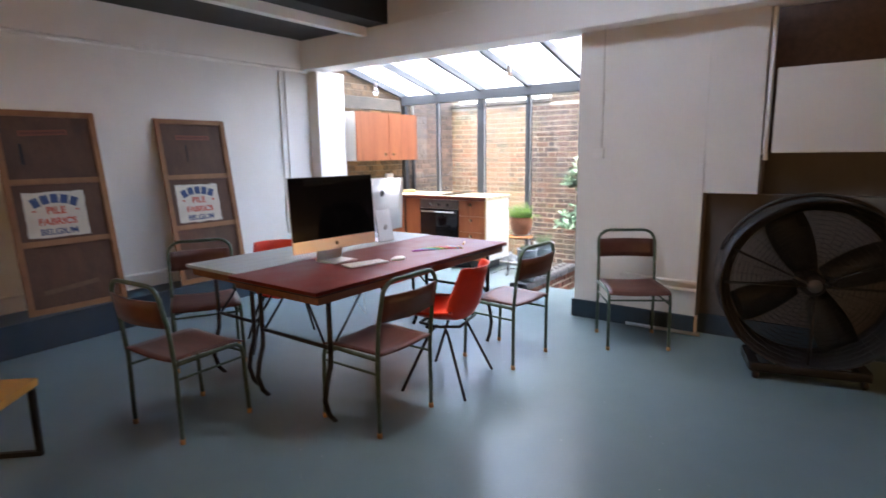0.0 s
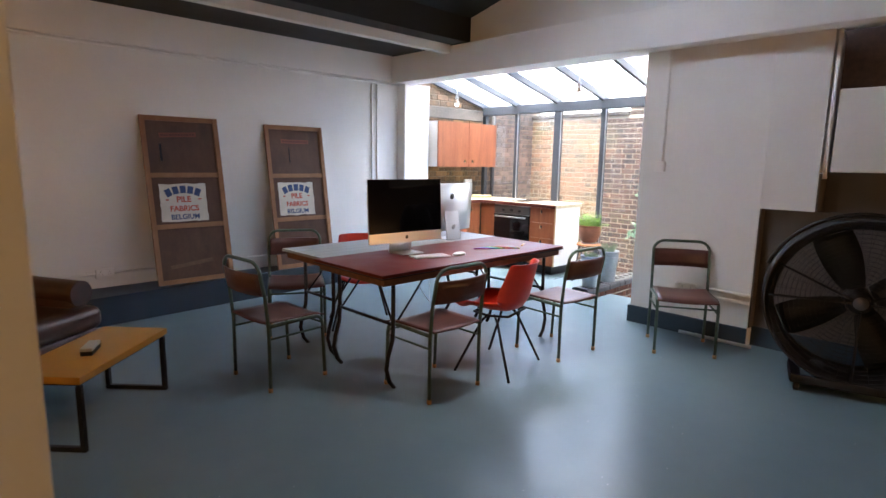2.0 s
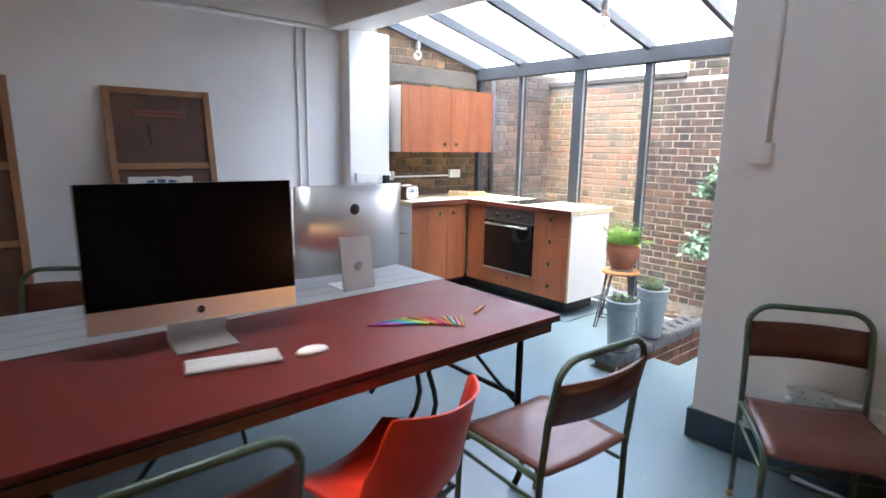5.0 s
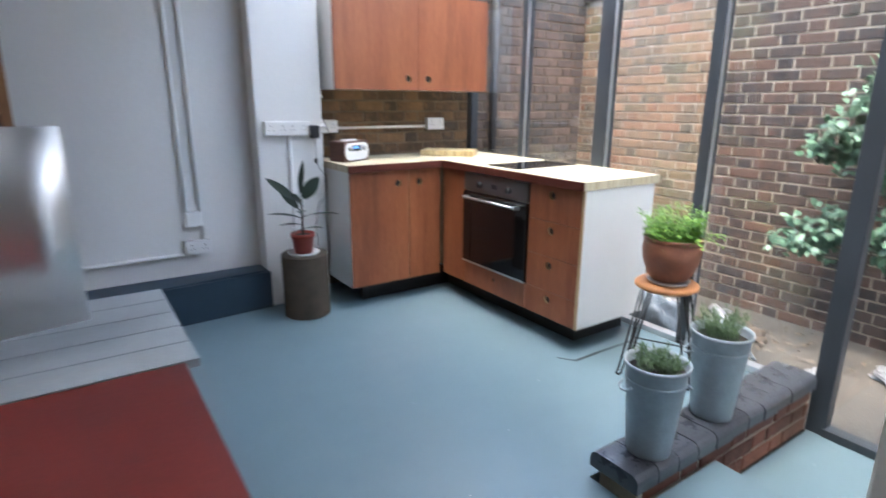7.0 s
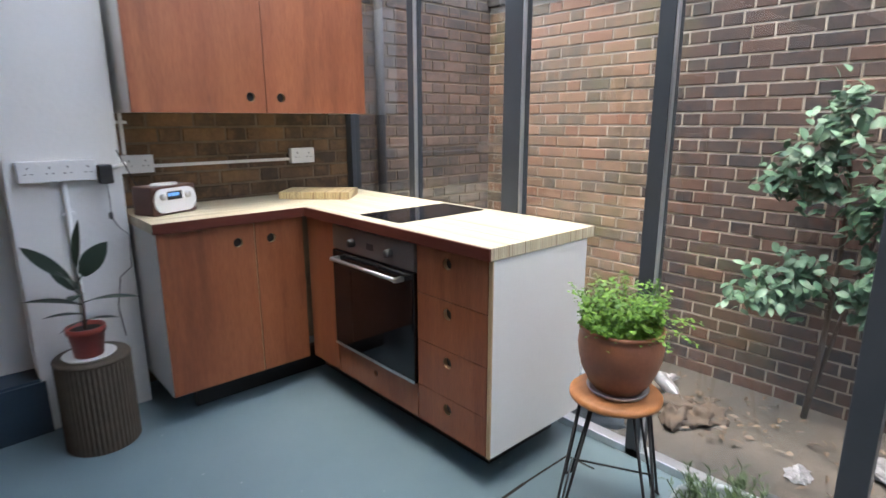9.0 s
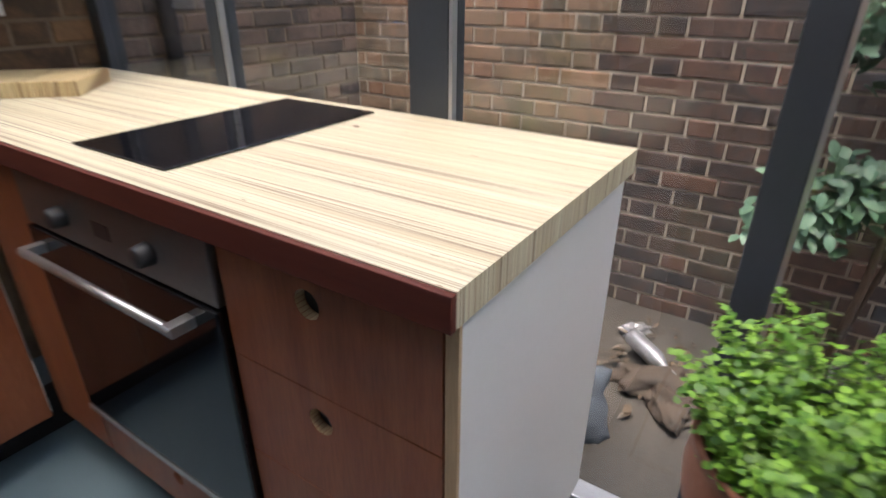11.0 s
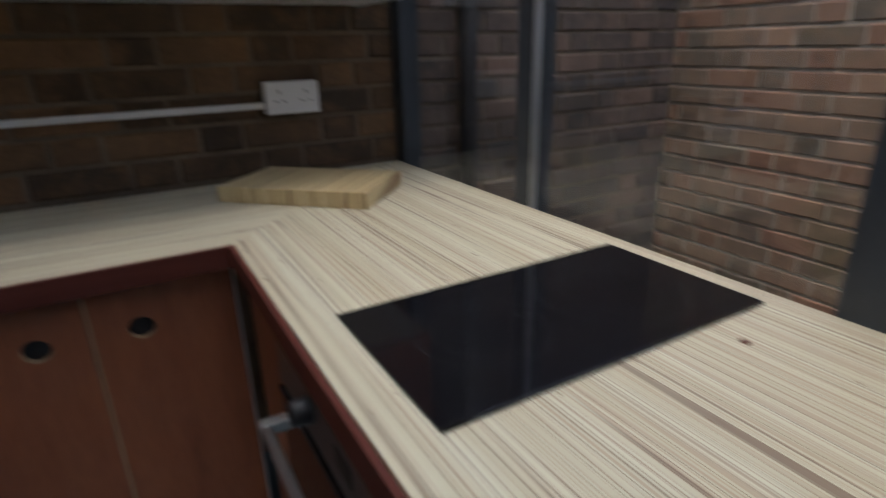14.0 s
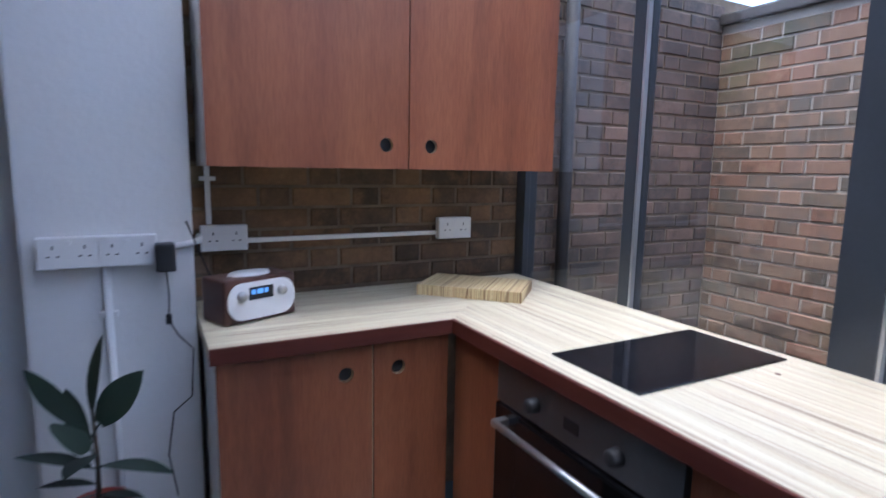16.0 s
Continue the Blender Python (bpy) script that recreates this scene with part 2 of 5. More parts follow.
HOLE_RIM = plain("raw_ply_rim", (0.50, 0.36, 0.20), 0.6, var=0.2, scale=30, bumpy=0.05)
PANEL_WHITE = plain("white_melamine", (0.72, 0.73, 0.72), 0.4, var=0.05, scale=2, bumpy=0.02)
OVEN_GLASS = plain("black_oven_glass", (0.006, 0.006, 0.007), 0.06, var=0.2, bumpy=0, rough_var=0.03)
HOB_GLASS = plain("black_ceramic_glass", (0.004, 0.004, 0.005), 0.08, var=0.2, bumpy=0, rough_var=0.03)
STEEL_DARK = plain("smoked_steel", (0.16, 0.155, 0.15), 0.38, 0.8, var=0.15, scale=8)
STEEL = plain("brushed_steel", (0.55, 0.55, 0.54), 0.32, 0.95, var=0.1, scale=8)
BLACK_PLASTIC = plain("black_plastic", (0.015, 0.015, 0.016), 0.45, var=0.2)
WHITE_PLASTIC = plain("white_plastic", (0.75, 0.75, 0.74), 0.4, var=0.04, bumpy=0.02)
GREEN_FRAME = plain("worn_green_enamel_tube", (0.075, 0.115, 0.085), 0.4, 0.25, var=0.4, scale=22, bumpy=0.15)
SEAT_WOOD = wood("brown_plywood_seat", (0.065, 0.022, 0.017), (0.135, 0.05, 0.036), (4, 14, 4), 0.36)
BRASS = plain("worn_foot_tip", (0.42, 0.24, 0.10), 0.5, 0.1, var=0.3, scale=30)
RED_PLASTIC = plain("red_moulded_plastic", (0.62, 0.035, 0.012), 0.38, var=0.12, scale=9, bumpy=0.12, fine=160)
RED_LAMINATE = plain("red_brown_laminate_top", (0.135, 0.020, 0.016), 0.46, var=0.25, scale=7, bumpy=0.06)
RED_LAMINATE.node_tree.nodes["Principled BSDF"].inputs["Specular IOR Level"].default_value = 0.35
GREY_BOARDS = plain("grey_painted_boards", (0.33, 0.35, 0.36), 0.5, var=0.15, scale=6, bumpy=0.1)
TABLE_EDGE = wood("worn_table_rail", (0.09, 0.035, 0.018), (0.25, 0.11, 0.05), (3, 20, 20), 0.5)
BLACK_METAL = plain("black_painted_steel", (0.014, 0.014, 0.016), 0.42, 0.3, var=0.3, scale=15)
SILVER = plain("anodised_aluminium", (0.76, 0.77, 0.78), 0.34, 0.85, var=0.02, bumpy=0, rough_var=0.02)
SCREEN = plain("black_screen_glass", (0.003, 0.003, 0.004), 0.04, var=0.1, bumpy=0, rough_var=0.01)
SCREEN.node_tree.nodes["Principled BSDF"].inputs["Specular IOR Level"].default_value = 0.3
YELLOW = plain("mustard_table_top", (0.45, 0.20, 0.018), 0.4, var=0.15, scale=4)
LEATHER = plain("brown_buttoned_leather", (0.055, 0.024, 0.014), 0.34, var=0.5, scale=11, bumpy=0.3, fine=140)
HARDBOARD = wood("brown_hardboard", (0.062, 0.027, 0.014), (0.118, 0.054, 0.028), (5, 5, 2.5), 0.6, blotch=0.5)
BATTEN = wood("old_pine_batten", (0.19, 0.085, 0.035), (0.33, 0.165, 0.07), (4, 4, 3), 0.6)
PAPER = plain("aged_white_paper", (0.62, 0.60, 0.54), 0.8, var=0.12, scale=14)
INK_BLUE = plain("faded_blue_ink", (0.045, 0.085, 0.22), 0.8, var=0.3, scale=40)
INK_RED = plain("faded_red_ink", (0.50, 0.07, 0.04), 0.8, var=0.3, scale=40)
TERRACOTTA = plain("terracotta_glaze", (0.27, 0.105, 0.055), 0.45, var=0.3, scale=12, bumpy=0.15)
RED_POT = plain("red_plastic_pot", (0.24, 0.035, 0.022), 0.45, var=0.2)
ZINC = plain("galvanised_zinc", (0.34, 0.38, 0.40), 0.42, 0.55, var=0.18, scale=16)
SOIL = plain("dark_soil", (0.022, 0.016, 0.012), 0.95, var=0.5, scale=40, bumpy=0.8)
STOOL_WOOD = wood("orange_stool_seat", (0.30, 0.12, 0.04), (0.50, 0.22, 0.08), (3, 20, 3), 0.4)
RATTAN = plain("brown_corrugated_drum", (0.075, 0.058, 0.04), 0.7, var=0.3, scale=14, bumpy=0.3)
GREY_BOARD = plain("grey_back_board", (0.10, 0.085, 0.075), 0.6, var=0.25, scale=3)
DARK_WOOD = wood("dark_timber_lining", (0.055, 0.026, 0.014), (0.12, 0.058, 0.03), (2, 14, 14), 0.6)
FAN_BLACK = plain("dusty_black_fan", (0.010, 0.010, 0.011), 0.55, 0.0, var=0.5, scale=7)
EARTH = plain("damp_yard_concrete", (0.066, 0.056, 0.044), 0.75, var=0.6, scale=3.2, bumpy=0.6, fine=35)
LEAF_FRESH = leaf_material("fresh_green_leaf", (0.045, 0.135, 0.010), (0.19, 0.37, 0.035))
LEAF_GREY = leaf_material("grey_green_leaf", (0.03, 0.065, 0.02), (0.085, 0.145, 0.05))
LEAF_DARK = leaf_material("dark_rubber_leaf", (0.006, 0.014, 0.009), (0.016, 0.034, 0.021))
LEAF_SHRUB = leaf_material("shrub_leaf", (0.026, 0.075, 0.034), (0.105, 0.185, 0.115))
BARK = plain("brown_stem", (0.09, 0.065, 0.045), 0.85, var=0.3, scale=30)
RADIO_WOOD = wood("walnut_case", (0.05, 0.02, 0.014), (0.11, 0.05, 0.035), (12, 3, 12), 0.4)
SCREEN_BLUE = glow("blue_display", (0.10, 0.25, 0.55), 0.22)
FOIL = plain("crumpled_foil", (0.30, 0.30, 0.31), 0.35, 0.5, var=0.4, scale=30, bumpy=0.8, fine=50)
GLASS_BULB = glass_material()
BULB_LIT = glow("lit_bulb", (1.0, 0.55, 0.22), 30.0)
DRY_LEAF = leaf_material("dry_leaf", (0.05, 0.035, 0.02), (0.13, 0.09, 0.055))


# ---- mesh helpers ----
def box(bm, a, b, bevel=0.0):
    """A box from corner a to corner b, its edges rounded by bevel."""
    v = bmesh.ops.create_cube(bm, size=1)["verts"]
    for p in v:
        p.co = Vector([a[i] + (p.co[i] + 0.5) * (b[i] - a[i]) for i in range(3)])
    if bevel:
        e = {e for p in v for e in p.link_edges}
        bmesh.ops.bevel(bm, geom=list(e), offset=bevel, segments=2, affect="EDGES", profile=0.6)
    return bm


def block(a, b, bevel=0.0):
    return box(bmesh.new(), a, b, bevel)


def ring(bm, centre, ax, ay, r, n):
    return [bm.verts.new(centre + ax * (r * math.cos(2 * math.pi * i / n)) + ay * (r * math.sin(2 * math.pi * i / n))) for i in range(n)]


def tube(bm, pts, r, n=8, r_end=None, cap=True):
    """A round bar along a polyline."""
    pts = [Vector(p) for p in pts]
    side = None
    rows = []
    for i, p in enumerate(pts):
        d = (pts[min(i + 1, len(pts) - 1)] - pts[max(i - 1, 0)]).normalized()
        if side is None:
            side = d.orthogonal().normalized()
        side = (side - d * side.dot(d)).normalized()
        k = i / max(1, len(pts) - 1)
        rows.append(ring(bm, p, side, d.cross(side), r if r_end is None else r + (r_end - r) * k, n))
    for a, b in zip(rows, rows[1:]):
        for i in range(n):
            f = bm.faces.new((a[i], a[(i + 1) % n], b[(i + 1) % n], b[i]))
            f.smooth = True
    if cap:
        bm.faces.new(rows[0][::-1])
        bm.faces.new(rows[-1])
    return bm


def lathe(bm, profile, n=32, centre=(0, 0, 0), smooth=True):
    """A turned shape from (radius, height) pairs."""
    c = Vector(centre)
    rows = [ring(bm, c + Vector((0, 0, z)), Vector((1, 0, 0)), Vector((0, 1, 0)), max(r, 0.0005), n) for r, z in profile]
    for a, b in zip(rows, rows[1:]):
        for i in range(n):
            f = bm.faces.new((a[i], a[(i + 1) % n], b[(i + 1) % n], b[i]))
            f.smooth = smooth
    return bm


def arc(centre, r, a0, a1, n, u, v):
    c, u, v = Vector(centre), Vector(u), Vector(v)
    return [c + u * (r * math.cos(radians(a0 + (a1 - a0) * i / n))) + v * (r * math.sin(radians(a0 + (a1 - a0) * i / n))) for i in range(n + 1)]


def prism(bm, outline, z0, z1):
    """A flat outline (x, y) pulled up from z0 to z1."""
    lo = [bm.verts.new((x, y, z0)) for x, y in outline]
    hi = [bm.verts.new((x, y, z1)) for x, y in outline]
    bm.faces.new(lo[::-1])
    bm.faces.new(hi)
    for i in range(len(lo)):
        j = (i + 1) % len(lo)
        bm.faces.new((lo[i], lo[j], hi[j], hi[i]))
    return bm


def as_mesh(name, bm, material):
    bmesh.ops.recalc_face_normals(bm, faces=bm.faces)
    me = bpy.data.meshes.new(name)
    bm.to_mesh(me)
    bm.free()
    me.materials.append(material)
    return me


def part(name, bm, material, parent, label=""):
    ob = new(name, as_mesh(name, bm, material))
    ob.parent = parent
    return tagged(ob, label)


def thing(name, label, category, m=None, group=""):
    ob = new(name)
    ob.empty_display_size = 0.1
    ob.matrix_world = m if m is not None else Matrix.Identity(4)
    return tagged(ob, label, category, group)


def single(name, bm, material, label, category, m=None, group=""):
    ob = new(name, as_mesh(name, bm, material))
    if m is not None:
        ob.matrix_world = m
    return tagged(ob, label, category, group)


def structure(name, bm, material, label):
    return tagged(new(name, as_mesh(name, bm, material)), label, "", "", "structure")


def turn(bm, m):
    bmesh.ops.transform(bm, matrix=m, verts=bm.verts)
    return bm


def hole_plate(bm, x0, x1, z0, z1, t, hx, hz, r, n=20):
    """An upright board in the xz plane, y from 0 to t, with a round hole through it."""
    def side(y):
        out = []
        for i in range(n):
            a = 2 * math.pi * i / n + math.pi / n
            c, s = math.cos(a), math.sin(a)
            kx = ((x1 - hx) if c > 0 else (hx - x0)) / max(abs(c), 1e-6)
            kz = ((z1 - hz) if s > 0 else (hz - z0)) / max(abs(s), 1e-6)
            k = min(kx, kz)
            out.append((bm.verts.new((hx + r * c, y, hz + r * s)), bm.verts.new((hx + k * c, y, hz + k * s))))
        corner = [bm.verts.new((x, y, z)) for x, z in ((x1, z1), (x0, z1), (x0, z0), (x1, z0))]
        for i in range(n):
            j = (i + 1) % n
            bm.faces.new((out[i][0], out[i][1], out[j][1], out[j][0]))
            p, q = out[i][1].co, out[j][1].co
            if abs(p.x - q.x) > 1e-5 and abs(p.z - q.z) > 1e-5:
                cx, cz = (p.x if p.x in (x0, x1) or abs(p.x - x0) < 1e-5 or abs(p.x - x1) < 1e-5 else q.x), 0
                for cv in corner:
                    if abs(cv.co.x - cx) < 1e-4 and (abs(cv.co.z - p.z) < 1e-4 or abs(cv.co.z - q.z) < 1e-4):
                        bm.faces.new((out[i][1], cv, out[j][1]))
        return out
    a, b = side(0), side(t)
    for i in range(n):
        j = (i + 1) % n
        bm.faces.new((a[i][0], a[j][0], b[j][0], b[i][0])).smooth = True
    for y0, y1 in ((0, t),):
        vs = {}
        for x, z in ((x0, z0), (x1, z0), (x1, z1), (x0, z1)):
            vs[(x, z)] = (bm.verts.new((x, y0, z)), bm.verts.new((x, y1, z)))
        ks = [(x0, z0), (x1, z0), (x1, z1), (x0, z1)]
        for i in range(4):
            p, q = vs[ks[i]], vs[ks[(i + 1) % 4]]
            bm.faces.new((p[0], q[0], q[1], p[1]))
    return bm


# ---- large structure ----
bm = prism(bmesh.new(), [(-3, -3.2), (5.0, -3.2), (5.0, 2.02), (5.74, 2.02), (5.74, 2.69), (5.27, 2.69), (5.27, 2.89), (6.62, 2.89), (6.62, 5.5), (-3, 5.5)], -0.2, 0)
structure("floor", bm, FLOOR, "glossy blue-grey painted concrete floor, scuffed")
structure("floor_well", block((5.74, 1.95, -0.4), (6.62, 2.70, -0.17)), FLOOR, "lower blue-grey painted floor by the glazed door")
structure("ground", block((6.60, -8, -0.6), (30, 20, -0.2)), EARTH, "damp dirty concrete of the back yard")

structure("wall_north", block((-3.2, 5.35, 0), (4.84, 5.6, 2.8)), WHITE, "white painted plaster wall behind the leaning boards")
structure("wall_west", block((-3.2, -3.2, 0), (-3.0, 5.35, 3.9)), WHITE, "white painted plaster wall")
# Unseen closing wall, dark so the screen reflects little and less light bounces.
structure("wall_south", block((-3.0, -3.4, 0), (5.4, -3.2, 3.9)), DARK_WOOD, "unseen wall behind the walk, dark timber to keep reflections dim")
structure("wall_partition", block((-3.0, 1.10, 0), (0.33, 1.22, 3.6), 0.004), WHITE, "white plaster partition wall lit by a warm lamp")
bm = block((4.90, 1.03, 0), (5.22, 2.03, 2.40), 0.006)
box(bm, (4.90, 0.67, 1.12), (5.22, 1.03, 2.40))
structure("wall_east", bm, WHITE, "white painted pier wall beside the kitchen opening")
structure("wall_recess", block((5.26, -3.2, 0), (5.4, 0.9, 3.9)), DARK_WOOD, "dark timber lining at the back of the recess")
structure("wall_kitchen_south", block((5.22, 1.86, -0.17), (6.62, 2.02, 2.6)), WHITE, "white painted wall beside the glazed door")
structure("column", block((4.84, 5.20, 0), (5.26, 5.411, 2.40), 0.008), WHITE, "white painted column between room and kitchen")
structure("beam_header", block((4.715, -3.2, 2.395), (5.02, 5.349, 2.72), 0.01), WHITE, "deep white painted beam over the kitchen opening")
bm = bmesh.new()
for x0, x1 in ((4.80, 4.98),):
    lo = [(5.349, 2.72), (-3.2, 2.72), (-3.2, 2.9), (1.2, 3.76), (4.05, 3.02), (5.349, 2.72)]
    va = [bm.verts.new((x0, y, z)) for y, z in lo[:-1]]
    vb = [bm.verts.new((x1, y, z)) for y, z in lo[:-1]]
    bm.faces.new(va)
    bm.faces.new(vb[::-1])
    for i in range(5):
        bm.faces.new((va[i], va[(i + 1) % 5], vb[(i + 1) % 5], vb[i]))
structure("wall_gable", bm, WHITE, "cream painted gable wall above the beam")
bm = block((-3.0, 4.05, 2.73), (4.798, 5.349, 2.99))
SKYLIGHT = (2.45, 3.5, 1.65, 2.5)


def slope_z(y):
    return 2.99 + (4.05 - y) * 0.26 if y > 1.2 else 3.731 - (1.2 - y) * 0.235


def slope_slab(bm, x0, x1, ya, yb):
    v = [bm.verts.new((x, y, slope_z(y) + k)) for k in (0, 0.12) for x, y in ((x0, ya), (x1, ya), (x1, yb), (x0, yb))]
    for f in ((0, 1, 2, 3), (7, 6, 5, 4), (0, 4, 5, 1), (1, 5, 6, 2), (2, 6, 7, 3), (3, 7, 4, 0)):
        bm.faces.new([v[i] for i in f])


for x0, x1, ya, yb in ((-3, 5.4, 4.05, SKYLIGHT[3]), (-3, SKYLIGHT[0], SKYLIGHT[3], SKYLIGHT[2]), (SKYLIGHT[1], 5.4, SKYLIGHT[3], SKYLIGHT[2]), (-3, 5.4, SKYLIGHT[2], 1.2), (-3, 5.4, 1.2, -3.2)):
    slope_slab(bm, x0, x1, ya, yb)
structure("ceiling", bm, BLACK_CEIL, "black painted pitched ceiling")
bm = bmesh.new()
slope_slab(bm, SKYLIGHT[0], SKYLIGHT[1], SKYLIGHT[3], SKYLIGHT[2])
for v in bm.verts:
    v.co.z = slope_z(v.co.y) + (0.06 if v.co.z < slope_z(v.co.y) + 0.06 else 0.07)
pane = structure("window_skylight", bm, FROST, "rooflight in the black ceiling")
structure("trim_cornice", block((-3.0, 5.316, 2.41), (4.714, 5.349, 2.729), 0.004), WHITE, "plaster band along the top of the white wall")
structure("beam_tie", block((-3.0, 4.27, 2.635), (4.714, 4.36, 2.728), 0.006), WHITE, "white painted timber beam under the black ceiling")
bm = bmesh.new()
lo = [(-3, 4.72), (1.2, 4.93), (4.86, 5.19), (4.86, 5.349), (-3, 5.349)]
prism(bm, lo, 0.0, 0.25)
bmesh.ops.bevel(bm, geom=[e for e in bm.edges if all(v.co.z > 0.2 and v.co.y < 5.2 for v in e.verts)], offset=0.012, segments=2, affect="EDGES")
structure("ledge", bm, NAVY, "low navy painted ledge along the wall")
structure("baseboard", block((4.878, 1.03, 0), (4.899, 2.03, 0.155), 0.004), NAVY, "navy painted skirting on the pier")
structure("baseboard_reveal", block((4.878, 2.031, 0), (5.22, 2.045, 0.155), 0.003), NAVY, "navy painted skirting round the pier's corner")

# Unseen wall added to keep western sky light off the yard.
structure("sky_block_wall", block((4.92, -3.2, 3.80), (5.2, 5.6, 5.2)), MORTAR_DARK, "unseen upper wall added to block western sky light from the yard")

# recess beside the pier: grey board, boxed duct
single("back_board", block((5.0, -0.9, 0.16), (5.03, 1.029, 1.115), 0.003), GREY_BOARD, "large dull grey board standing in the recess", "board")
# Dark sheets added over the pier's side faces to stand in for shade.
structure("recess_shade", block((4.903, 1.018, 0.160), (4.998, 1.0285, 1.118)), GREY_BOARD, "dull grey sheet added as shade over the pier's side")
structure("recess_shade_upper", block((4.903, 0.657, 1.122), (5.098, 0.6685, 1.40)), GREY_BOARD, "dull grey sheet added as shade over the pier's side")
structure("baseboard_recess", block((5.0, -3.2, 0), (5.06, 1.029, 0.158), 0.003), NAVY, "navy painted skirting in the recess")
structure("duct_box", block((4.86, -1.2, 1.41), (5.255, 0.60, 1.98), 0.01), WHITE, "white boxed duct across the recess")
structure("wall_recess_low", block((5.10, -3.2, 0.158), (5.255, 0.9, 1.41)), GREY_BOARD, "dull grey-brown wall under the boxed duct")

# ---- kitchen glazing ----
RAFTERS = (5.37, 4.762, 4.062, 3.38, 2.67, 2.05)
glz = thing("window_1", "full-height glazed wall in a dark grey steel frame", "window")
glz["kind"] = "structure"
for i, y in enumerate(RAFTERS):
    w = (0.03, 0.023, 0.05, 0.03, 0.04, 0.03)[i]
    part("window_frame", block((6.557, y - w, -0.17 if y < 2.7 else 0), (6.625, y + w, 2.12), 0.004), FRAME, glz)
    if i in (1, 2, 3):
        part("trim_strip", block((6.560, y - w - 0.008, 0), (6.578, y - w, 2.12)), ALU, glz, "bright aluminium glazing strip")
part("top_rail", block((6.53, 2.0, 2.12), (6.64, 5.40, 2.245), 0.006), FRAME, glz)
part("bottom_rail", block((6.557, 2.72, 0.0), (6.62, 5.38, 0.035), 0.004), ALU, glz, "aluminium bottom track")
part("bottom_rail", block((6.55, 2.02, -0.17), (6.62, 2.64, -0.13), 0.004), FRAME, glz)
for a, b in zip(RAFTERS, RAFTERS[1:]):
    p = part("pane", block((6.582, b + 0.02, 0.02 if b > 2.6 else -0.14), (6.590, a - 0.02, 2.13)), GLASS, glz)
    p.visible_shadow = False

roof = thing("roof_glazing", "sloping glass lean-to roof on dark steel bars", "roof")
roof["kind"] = "structure"


def roof_z(x):
    return 2.235 + (6.6 - x) * 0.245


for y in RAFTERS:
    bm = bmesh.new()
    w = 0.022
    pts = [(5.021, y - w, roof_z(5.021) - 0.03), (6.62, y - w, roof_z(6.62) - 0.03), (6.62, y - w, roof_z(6.62) + 0.045), (5.021, y - w, roof_z(5.021) + 0.045)]
    va = [bm.verts.new(p) for p in pts]
    vb = [bm.verts.new((p[0], p[1] + 2 * w, p[2])) for p in pts]
    bm.faces.new(va)
    bm.faces.new(vb[::-1])
    for i in range(4):
        bm.faces.new((va[i], va[(i + 1) % 4], vb[(i + 1) % 4], vb[i]))
    part("glazing_bar", bm, FRAME, roof)
for a, b in zip(RAFTERS, RAFTERS[1:]):
    bm = bmesh.new()
    pts = [(5.021, b + 0.01), (6.70, b + 0.01), (6.70, a - 0.01), (5.021, a - 0.01)]
    va = [bm.verts.new((x, y, roof_z(x) + 0.046)) for x, y in pts]
    vb = [bm.verts.new((x, y, roof_z(x) + 0.054)) for x, y in pts]
    bm.faces.new(va[::-1])
    bm.faces.new(vb)
    for i in range(4):
        bm.faces.new((va[i], va[(i + 1) % 4], vb[(i + 1) % 4], vb[i]))
    p = part("pane", bm, FROST, roof)
    p.visible_shadow = False

# brick walls: backing slabs, the bricks follow at the end of the file
wall_kitchen = structure("wall_kitchen_north", block((5.255, 5.412, 0), (6.60, 5.7, 2.75)), MORTAR_DARK, "old brown brick wall of the kitchen")
wall_side = structure("wall_yard_side", block((6.62, 5.512, -0.3), (8.2, 5.8, 2.3)), MORTAR_DARK, "sooty old brick wall of the yard")
wall_yard = structure("wall_yard_end", block((7.962, -2.5, -0.3), (8.3, 5.9, 2.16)), MORTAR, "weathered red brick yard wall")
wall_tall = structure("wall_neighbour", block((7.97, -2.5, 2.16), (8.4, 3.75, 5.2)), MORTAR, "tall red brick wall of the neighbouring house")
structure("coping_yard", block((7.93, 3.75, 2.16), (8.32, 5.85, 2.22), 0.01), EARTH, "mossy coping stone on the yard wall")
structure("ledge_kitchen", block((5.265, 5.36, 2.03), (6.52, 5.411, 2.19), 0.012), EARTH, "worn stone ledge on the brick wall")

# ---- kitchen units ----
unit = thing("base_cabinet", "base cabinet with two red-brown veneer doors under the ply worktop", "cabinet")
part("body", block((5.30, 4.885, 0.135), (5.95, 5.39, 0.872)), PANEL_WHITE, unit)
part("side_panel", block((5.275, 4.868, 0.135), (5.298, 5.39, 0.874), 0.002), PANEL_WHITE, unit)
part("plinth", block((5.40, 4.985, 0), (6.095, 5.02, 0.134)), BLACK_PLASTIC, unit, "black recessed plinth")
for x0, x1, hx in ((5.277, 5.694, 5.617), (5.700, 5.942, 5.777)):
    d = part("door", turn(hole_plate(bmesh.new(), x0, x1, 0.137, 0.872, 0.018, hx, 0.789, 0.022), pose(0, 4.862, 0)), VENEER, unit)
    part("finger_hole", turn(lathe(bmesh.new(), [(0.0218, 0), (0.0218, 0.016)], 20), pose(hx, 4.864, 0.789, -90)), HOLE_RIM, d, "raw ply rim of the finger hole")
    # Black plate behind each finger hole stands in for the shaded hollow.
    part("hole_shade", block((hx - 0.026, 4.881, 0.763), (hx + 0.026, 4.8835, 0.815)), BLACK_PLASTIC, d)

